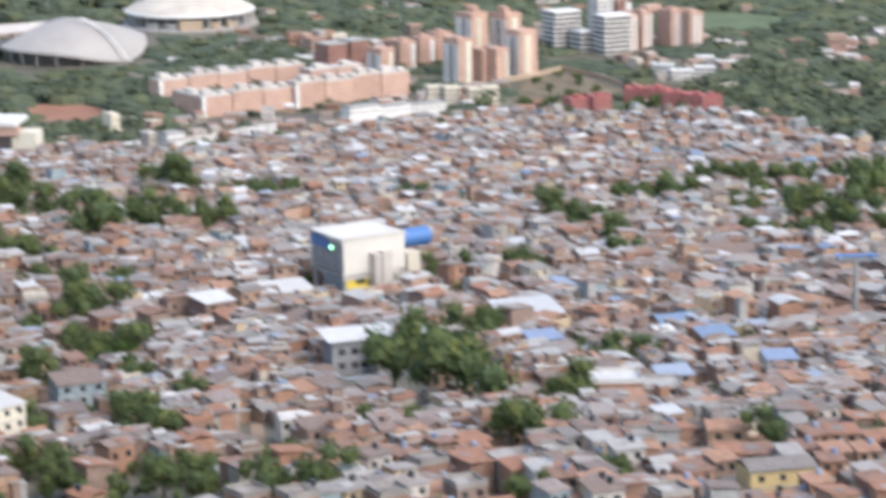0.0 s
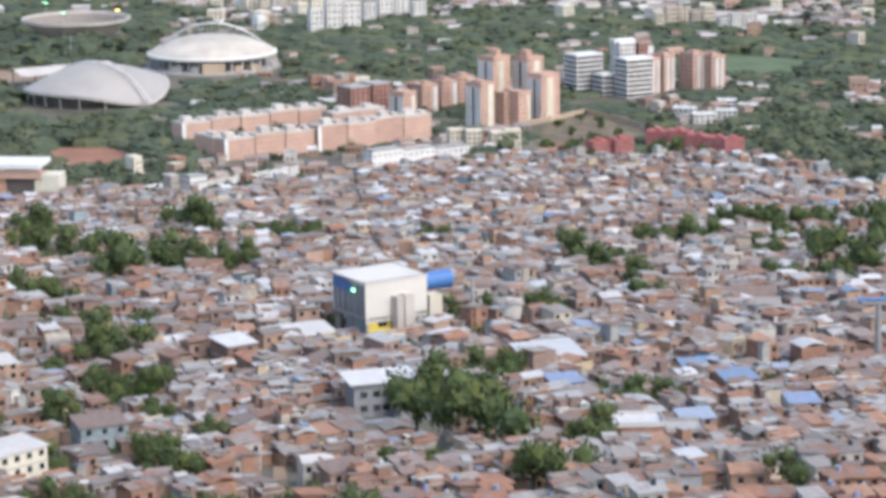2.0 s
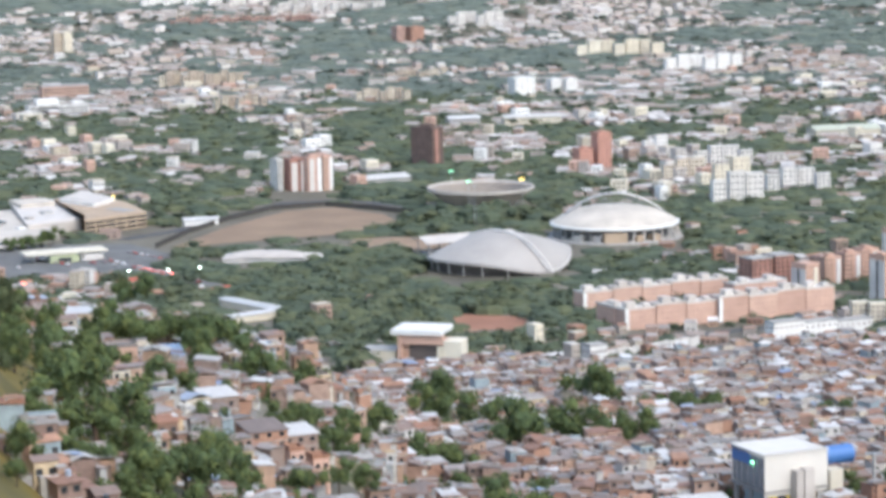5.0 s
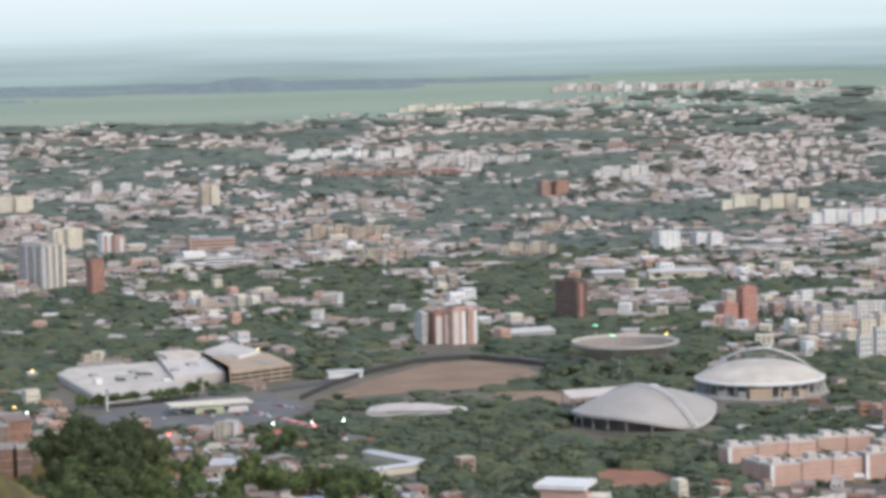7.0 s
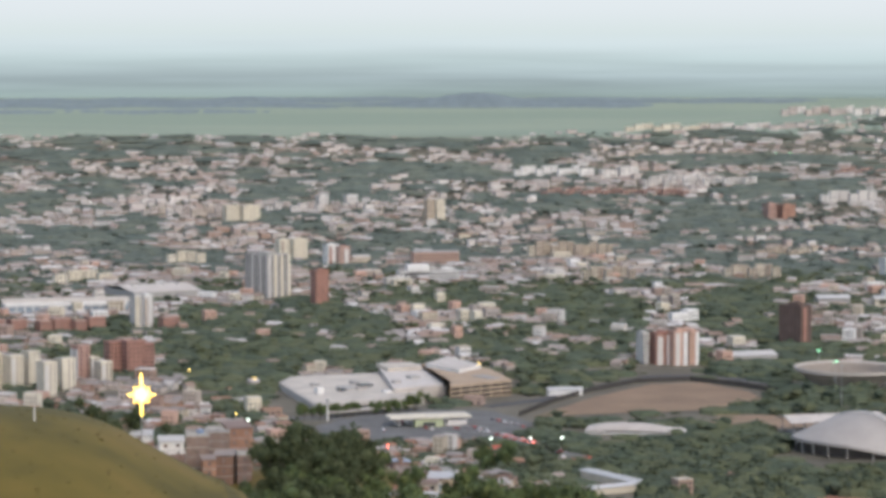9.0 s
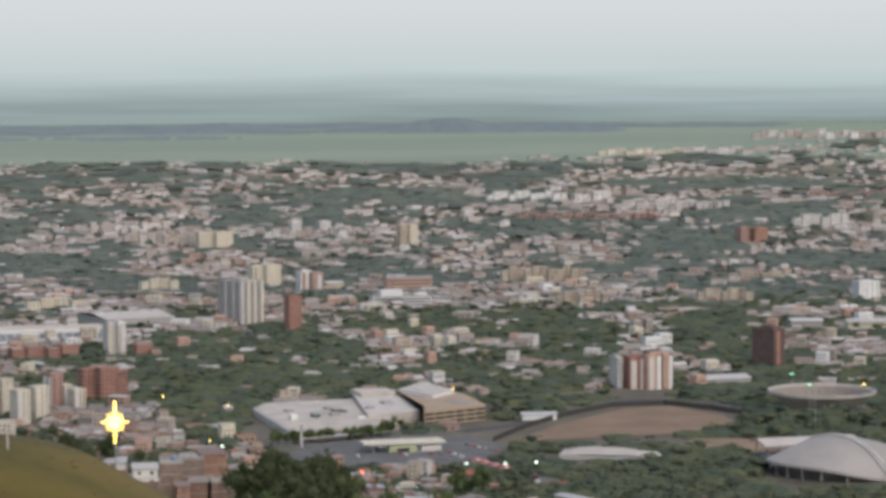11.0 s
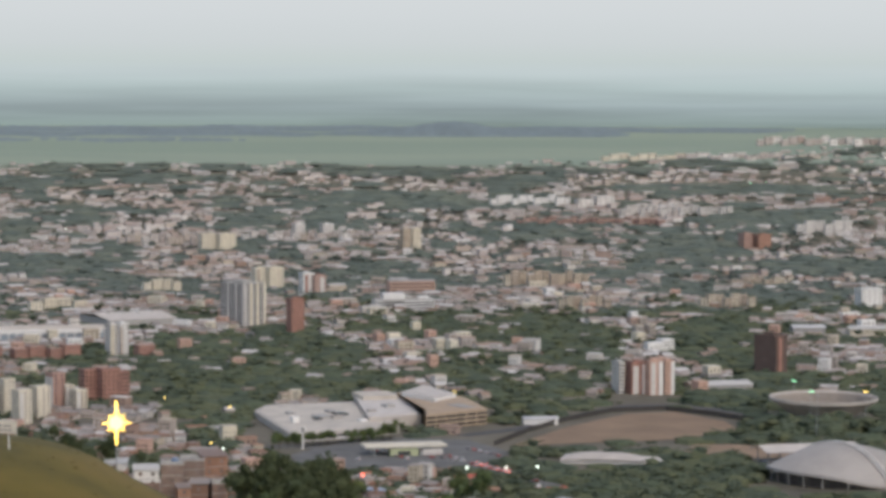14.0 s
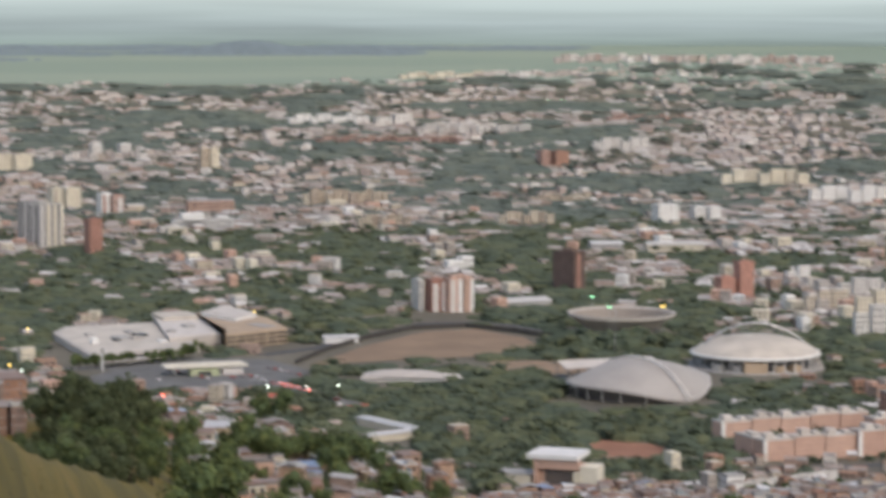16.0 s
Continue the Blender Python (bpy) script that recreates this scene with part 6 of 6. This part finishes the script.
# open ground with no houses: az, d from, d to, half-width in degrees
BARE = ((3.6, 1790, 2300, 2.8), (2.75, 1600, 1760, .8), (6.45, 2300, 2620, .75), (7.6, 1940, 2260, 1.7), (-0.9, 1880, 1960, 1.2), (7.9, 1670, 1960, 1.9))


# open forecourts where only shrubs grow: az, d from, d to, half-width in degrees
LOW = ((13.9, 1580, 1652, 1.5), (7.95, 1735, 1822, 2.0), (10.3, 1890, 1962, 1.7), (2.6, 1440, 1600, 1.1), (2.75, 1590, 1730, .8), (3.1, 1860, 1940, 1.1), (-1.3, 1900, 2060, 2.6), (3.2, 1972, 2010, 2.8), (6.2, 1360, 1412, 1.0), (12.6, 1500, 1590, 2.7), (7.7, 1500, 1590, 1.0),
       (16.5, 1560, 1705, 1.3), (18, 1600, 1750, 1.2), (12.6, 1440, 1500, 2.2), (18, 1540, 1605, 1.4), (20.0, 1480, 1560, 2), (19.3, 1770, 1830, 1.8), (4.0, 2225, 2312, .9), (20.6, 1640, 1720, 1), (14.9, 1690, 1750, 1.2), (-7, 2080, 2160, 2), (13.5, 2060, 2150, 1.4), (11.5, 1360, 1410, 2))


shrubs()


# low thicket that closes a wood between its crowns
UNDER = np.array([(math.cos(k * math.tau / 7) * (1 + .15 * (k % 2)), math.sin(k * math.tau / 7), .62) for k in range(7)] + [(0, 0, 1.0)] + [(1.2 * math.cos(k * math.tau / 7), 1.2 * math.sin(k * math.tau / 7), -.3) for k in range(7)])
UNDERF = np.array([(k, (k + 1) % 7, 7) for k in range(7)] + [f for k in range(7) for f in ((k, 8 + k, 8 + (k + 1) % 7), (k, 8 + (k + 1) % 7, (k + 1) % 7))])


def wooded(az, d, g):
    q1 = 1.4e6 / d
    wide = ramp(d, ((2200, .7), (2900, .42), (3500, .24)))
    n = noise.noise(Vector((az * wide, q1 / 20, 3.1))) * .6 + noise.noise(Vector((az * wide * 2.6, q1 / 8, 9.7))) * .4
    for a, q, ra, rd in TOWNISH:
        if ((az - a) / ra) ** 2 + ((d - q) / rd) ** 2 < 1:
            return min(.95, max(.05, (.64 if d < 2000 else .48) + n * 2.2))
    for a, q, ra, rd in (*GREEN, *GREEN_FAR, *GREEN_MID):
        m = ((az - a) / ra) ** 2 + ((d - q) / rd) ** 2
        if m < 1.15 + n * .8:
            return .96
    base = ramp(d, ((1500, .64), (2000, .64), (2500, .60), (3000, .54), (4000, .47), (4400, .47), (4500, .55)))
    f = smooth(2700, 3300, d)
    fine = noise.noise(Vector((az * 2.3, q1 / 4.5, 6.2)))
    return min(.97, max(.05, base + n * (3.4 - 1.3 * f) + fine * 1.5 * f))


def valley():
    trees, town, g = Solid(), Solid(), random.Random(5)
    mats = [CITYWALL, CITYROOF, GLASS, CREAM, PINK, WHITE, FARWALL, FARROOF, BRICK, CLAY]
    count = 0
    d = 1160.0
    while d < 4640:
        step = d / ramp(d, ((1500, 170), (2300, 185), (3000, 215), (4600, 235)))
        da = math.degrees(step / d)
        row = g.uniform(0, da)
        for k in range(int(41 / da)):
            az = -14 + row + k * da + g.uniform(-.25, .25) * da
            dd = d + g.uniform(-.4, .4) * step
            a1, a2, a3, a4, a5 = (g.random() for _ in range(5))
            x, y = dd * math.sin(radians(az)), dd * math.cos(radians(az))
            if dd < ramp(az, ((-14, 1250), (4.8, 1250), (5, 1370), (8, 1410), (10, 1385), (12, 1450), (14, 1510), (18, 1575), (20, 1545), (21.5, 1540), (23, 1465), (24.2, 1380), (26, 1260))):
                continue
            if az < 4.8 and dd < 1480:
                continue
            edge = ramp(az, ((-14, 4470), (-3, 4470), (0, 4440), (1.5, 4490), (4, 4500), (6, 4560), (9, 4680), (27, 4680)))
            if dd > edge:
                continue
            sc = shrink(dd)
            z = ground_z(x, y)
            w = wooded(az, dd, g)
            if a1 < w:
                r = (2.9 + 5.6 * a2 * a2 + 1.6 * (noise.noise(Vector((x / 70, y / 70, 0))) + .3)) * (1 if dd < 3500 else sc * 1.2)
                r *= 1.18
                flat = 1.0 if dd < 1700 else .72
                if dd > 3200:
                    flat *= .75
                if dd > 1900 and w > .8:
                    flat *= min(1, r / (step * .62))
                    r = max(r, step * .62)
                if 6.3 < az < 8.7 and 2080 < dd < 2130:
                    r, flat = max(r, 6) * 1.4, .95
                if any(q0 < dd < q1 and abs(az - qa) < qw for qa, q0, q1, qw in LOW):
                    r *= .42
                    if a2 < .82:
                        continue
                if not free(x, y, r * .5):
                    continue
                v, f = (FAR if dd < 1850 else LIGHT)[int(a3 * 8)]
                c, sn = math.cos(a4 * 6.28), math.sin(a4 * 6.28)
                wv = np.stack([(v[:, 0] * c - v[:, 1] * sn) * r * 1.4 + x, (v[:, 0] * sn + v[:, 1] * c) * r * 1.4 + y, v[:, 2] * r * flat * (1.0 + .4 * a5) + z - .3 - .22 * r * flat], 1)
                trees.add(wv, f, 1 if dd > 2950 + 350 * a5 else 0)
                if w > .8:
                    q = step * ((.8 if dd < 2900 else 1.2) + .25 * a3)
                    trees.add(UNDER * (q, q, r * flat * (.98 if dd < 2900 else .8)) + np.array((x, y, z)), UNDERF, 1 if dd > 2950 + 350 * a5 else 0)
                continue
            if any(q0 < dd < q1 and abs(az - qa) < qw for qa, q0, q1, qw in BARE):
                continue
            if any(q0 < dd < q1 and abs(az - qa) < qw for qa, q0, q1, qw in LOW) and a5 > .3:
                continue
            far = dd > 2900
            bw, bd = (8 + 16 * a2 * a2, 6 + 6 * a3) if far else (min(step * (.6 + .7 * a2 * a2), 24 * (.5 + a2)), min(step, 14) * (.6 + .4 * a3))
            if not free(x, y, min(bw, bd) * .5):
                continue
            h = (2.8 + 2.6 * a4) if a5 < .9 else (7 + 7 * a4)
            if far:
                tall = noise.noise(Vector((az * .9, dd / 90, 4.4)))
                h = 2.3 + 1.7 * a4 if a5 < .88 - tall * .6 else 5.5 + 4.5 * a4
            h *= sc * ramp(dd, ((3000, 1), (3500, .8)))
            turn = radians(24 if int(az * .35 + dd / 700) % 2 else -18) + g.uniform(-.06, .06)
            big = h > 8 * sc
            # far houses take the colours with painted haze
            hazed = dd > 3450 + 400 * a2
            wm = (6 if hazed else 0) if not big else g.choice((6, 6, 6, 3) if hazed else (0, 0, 8, 4, 3) if dd < 2150 else (0, 0, 3, 5, 4))
            rm = 7 if hazed else 1
            if dd < 2150 and not big:
                wm, rm = (8 if a4 < .55 else 0), (9 if a3 < .5 else 1)
            town.box(x, y, z - 1, bw, bd, h + 1, turn, wm)
            if big or a3 < .35:
                town.box(x, y, z + h, bw * 1.03, bd * 1.03, .5 * sc, turn, rm if not big else wm)
            else:
                town.gable(x, y, z + h, bw * 1.06, bd * 1.06, bd * .16 * sc, turn, rm, thick=.25)
            if dd < 2600 or (big and not hazed):
                fx, fy = math.sin(turn), -math.cos(turn)
                for st in range(max(1, int(h / sc / 3.1))):
                    for q in ((-.3, .0, .3) if bw > 8 else (-.2, .22)):
                        town.box(x + fx * bd / 2 + math.cos(turn) * bw * q, y + fy * bd / 2 + math.sin(turn) * bw * q, z + (1.0 + 3.05 * st) * sc, bw * .13, .2, 1.3 * sc, turn, 2)
            count += 1
        d += step * ramp(d, ((2700, .9), (3300, 1.15), (4600, 1.25)))
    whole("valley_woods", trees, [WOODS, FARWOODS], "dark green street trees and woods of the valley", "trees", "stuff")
    whole("valley_houses", town, mats, "pale and brick houses of the valley town", "houses", "stuff")
    print("valley", count, sum(len(f) for f in trees.f), sum(len(f) for f in town.f))


valley()


# far estates of pale blocks standing in rows: az, d, width, height, number, wall
FAR_ROWS = (
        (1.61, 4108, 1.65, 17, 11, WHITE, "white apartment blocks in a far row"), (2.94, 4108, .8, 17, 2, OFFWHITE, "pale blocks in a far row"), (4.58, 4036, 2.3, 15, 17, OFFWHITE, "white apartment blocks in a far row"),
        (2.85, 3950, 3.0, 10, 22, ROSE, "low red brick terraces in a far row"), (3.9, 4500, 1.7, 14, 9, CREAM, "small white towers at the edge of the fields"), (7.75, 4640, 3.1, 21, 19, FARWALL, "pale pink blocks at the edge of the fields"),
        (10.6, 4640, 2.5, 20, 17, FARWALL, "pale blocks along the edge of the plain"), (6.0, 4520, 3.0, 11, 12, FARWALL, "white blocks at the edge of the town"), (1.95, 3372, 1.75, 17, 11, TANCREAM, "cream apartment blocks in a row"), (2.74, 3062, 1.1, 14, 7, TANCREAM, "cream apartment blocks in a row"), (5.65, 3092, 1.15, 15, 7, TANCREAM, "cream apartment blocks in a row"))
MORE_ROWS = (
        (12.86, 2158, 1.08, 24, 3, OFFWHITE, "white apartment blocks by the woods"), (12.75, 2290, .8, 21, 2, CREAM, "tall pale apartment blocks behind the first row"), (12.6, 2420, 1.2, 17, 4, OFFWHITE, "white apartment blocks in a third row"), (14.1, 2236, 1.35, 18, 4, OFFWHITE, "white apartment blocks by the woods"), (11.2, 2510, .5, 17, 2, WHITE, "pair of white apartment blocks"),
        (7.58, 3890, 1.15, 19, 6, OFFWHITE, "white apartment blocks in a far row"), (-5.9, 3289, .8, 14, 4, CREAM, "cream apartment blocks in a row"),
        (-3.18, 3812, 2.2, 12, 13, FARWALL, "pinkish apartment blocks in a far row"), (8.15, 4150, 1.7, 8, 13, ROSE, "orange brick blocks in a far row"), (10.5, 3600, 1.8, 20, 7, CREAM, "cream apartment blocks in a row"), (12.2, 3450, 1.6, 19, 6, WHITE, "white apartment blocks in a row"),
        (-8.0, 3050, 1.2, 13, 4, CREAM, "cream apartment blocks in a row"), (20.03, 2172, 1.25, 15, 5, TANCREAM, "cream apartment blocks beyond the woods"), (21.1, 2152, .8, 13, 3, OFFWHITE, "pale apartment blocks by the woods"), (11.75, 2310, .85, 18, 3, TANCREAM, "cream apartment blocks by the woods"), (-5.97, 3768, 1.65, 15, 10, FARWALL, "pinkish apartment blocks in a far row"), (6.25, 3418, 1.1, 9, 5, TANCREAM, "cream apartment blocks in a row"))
for az, d, span, h, n, wall, lab in FAR_ROWS + MORE_ROWS:
    for k in range(n):
        a = az - span / 2 + span * (k + .5) / n
        dd = d + (k % 3) * 7 + (k * 37 % 11)
        sc = shrink(dd)
        bw = math.radians(span / n) * dd * ((.78 if d < 2500 else .82) + .3 * ((k * 7) % 5) / 5)
        if free(*polar(a, dd).xy):
            block("apartment_block", lab, facing(a, dd, 18), bw, max(8, bw * .8), h * sc * (.85 + .3 * ((k * 5) % 7) / 7), wall, 5, 3, cap=wall, cap_h=.3, group=lab, win=(1.3 * sc + .3, 1.3 * sc), sides=False)


# ---- lamps, cars and grass ----
def street_lamp(az, d, h, glow, label):
    e = thing("street_lamp", label, "street lamp", facing(az, d), "street lamps")
    part("pole", Solid().rod((0, 0, -1), (0, 0, h), .14, .09, n=6), STEEL, e)
    a = part("arm", Solid().rod((0, 0, h), (0, -1.6, h + .3), .07, n=5), STEEL, e)
    part("lamp", Solid().box(0, -1.7, h - .2, 1.1, 1.1, .8), glow, a)


for az, d, h, glow in ((-4.54, 2150, 9, LAMPYELLOW), (0.07, 2200, 14, LAMPYELLOW), (-4.67, 1930, 8, LAMPWHITE), (-4.92, 1960, 8, LAMPYELLOW), (1.14, 1845, 7, LAMPWHITE), (1.78, 1850, 7, LAMPWHITE), (0.72, 1690, 6, LAMPYELLOW),
                       (-5.87, 2220, 8, LAMPYELLOW), (-1.81, 1810, 7, LAMPRED), (0.33, 1845, 7, LAMPWHITE), (6.09, 4290, 6, LAMPGREEN), (6.37, 4292, 6, LAMPGREEN), (2.91, 4170, 6, LAMPGREEN), (-7.84, 3880, 7, LAMPWHITE)):
    street_lamp(az, d, h, glow, "lit street lamp on a thin steel pole")


def car(az, d, turn, paint, lit=True):
    e = thing("car", "small parked or queueing car with lit tail lamps", "car", facing(az, d, turn, polar(az, d).z + .25), "cars on the avenue")
    b = part("body", Solid().box(0, 0, .35, 1.75, 4.2, .65).box(0, .2, .95, 1.55, 2.3, .55), paint, e)
    part("window", Solid().box(0, .2, 1.05, 1.6, 2.0, .35), GLASS, b)
    for x in (-.8, .8):
        for y in (-1.3, 1.3):
            w = part("wheel", Solid().rod((x - .1, y, .33), (x + .1, y, .33), .33, n=10), ASPHALT, e)
            part("hub_cap", Solid().rod((x - .12, y, .33), (x + .12, y, .33), .17, n=8), STEEL, w)
        part("tail_lamp", Solid().box(x * .85, -2.12, .6, .5, .1, .4), LAMPRED if lit else REDPAINT, e)


PAINTS = [surface("car_paint_" + n, [c], rough=.3, vary=.05, bump=0) for n, c in (("white", (.7, .7, .7)), ("red", (.4, .05, .04)), ("grey", (.2, .2, .22)), ("silver", (.45, .46, .47)))]
for k in range(26):
    q = k / 25
    a = ramp(q, ((0, -.6), (.2, .45), (.8, 1.15), (1, 1.75)))
    car(a, ramp(a, ((-3, 1990), (-1, 1960), (.5, 1905), (1.6, 1840), (2.4, 1790))) + (-3 if k % 2 else 3), 62, PAINTS[k % 4], .3 < a < 1.2)
for k in range(24):
    car(-1.9 + .125 * k, 1925 + (k * 53 % 60) - .02 * k, 20, PAINTS[(k * 3) % 4], False)


def grass():
    """Tufts that roughen the mound."""
    s, g = Solid(), np.random.default_rng(3)
    v = []
    for _ in range(500):
        az, d = g.uniform(-11, -1.6), g.uniform(290, 420)
        p = polar(az, d)
        if p.z < 190:
            continue
        for k in range(2):
            a, r, hh = g.uniform(0, 6.28), g.uniform(.2, .6), g.uniform(.02, .06)
            v += [(p.x - math.cos(a) * r, p.y - math.sin(a) * r, p.z - .05), (p.x + math.cos(a) * r, p.y + math.sin(a) * r, p.z - .05), (p.x + g.normal() * .2, p.y + g.normal() * .2, p.z + hh)]
    v = np.array(v)
    s.add(v, np.arange(len(v)).reshape(-1, 3))
    whole("grass", s, [surface("dry_grass", [(.098, .078, .012), (.102, .078, .013), (.080, .065, .011), (.112, .083, .016)], vary=.3, bump=0)], "dry olive grass tufts on the mound", "grass", "stuff")


grass()


def far_belt():
    """A long wooded belt far out on the plain, swelling to a low hill."""
    for first, last, near, tall, hill, fade in ((-13, 6.5, 4700, 5.5, 17, 4.6), (-13, 9.5, 4742, 5, 4, 8), (-12, 0.5, 4650, 2.4, 0, -3)):
        rows = []
        for lift, d in ((0, 0), (.55, 8), (.9, 16), (1, 28), (.5, 40), (0, 46)):
            row = []
            for k in range(260):
                az = first + (last - first) * k / 259
                h = tall * (.75 + .9 * noise.noise(Vector((az * .55, near, 1)))) + 1.6 * noise.noise(Vector((az * 6, lift * 3, near))) + hill * math.exp(-((az - .1) / .95) ** 2)
                h = max(-1, h * (1 - smooth(fade - 3, fade, az)))
                p = polar(az, min(4785, near + d + 16 * noise.noise(Vector((az * .8, 5, near)))))
                row.append((p.x, p.y, p.z - 1 + h * lift))
            rows.append(row)
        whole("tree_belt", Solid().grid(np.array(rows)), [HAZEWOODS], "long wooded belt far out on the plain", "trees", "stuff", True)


far_belt()
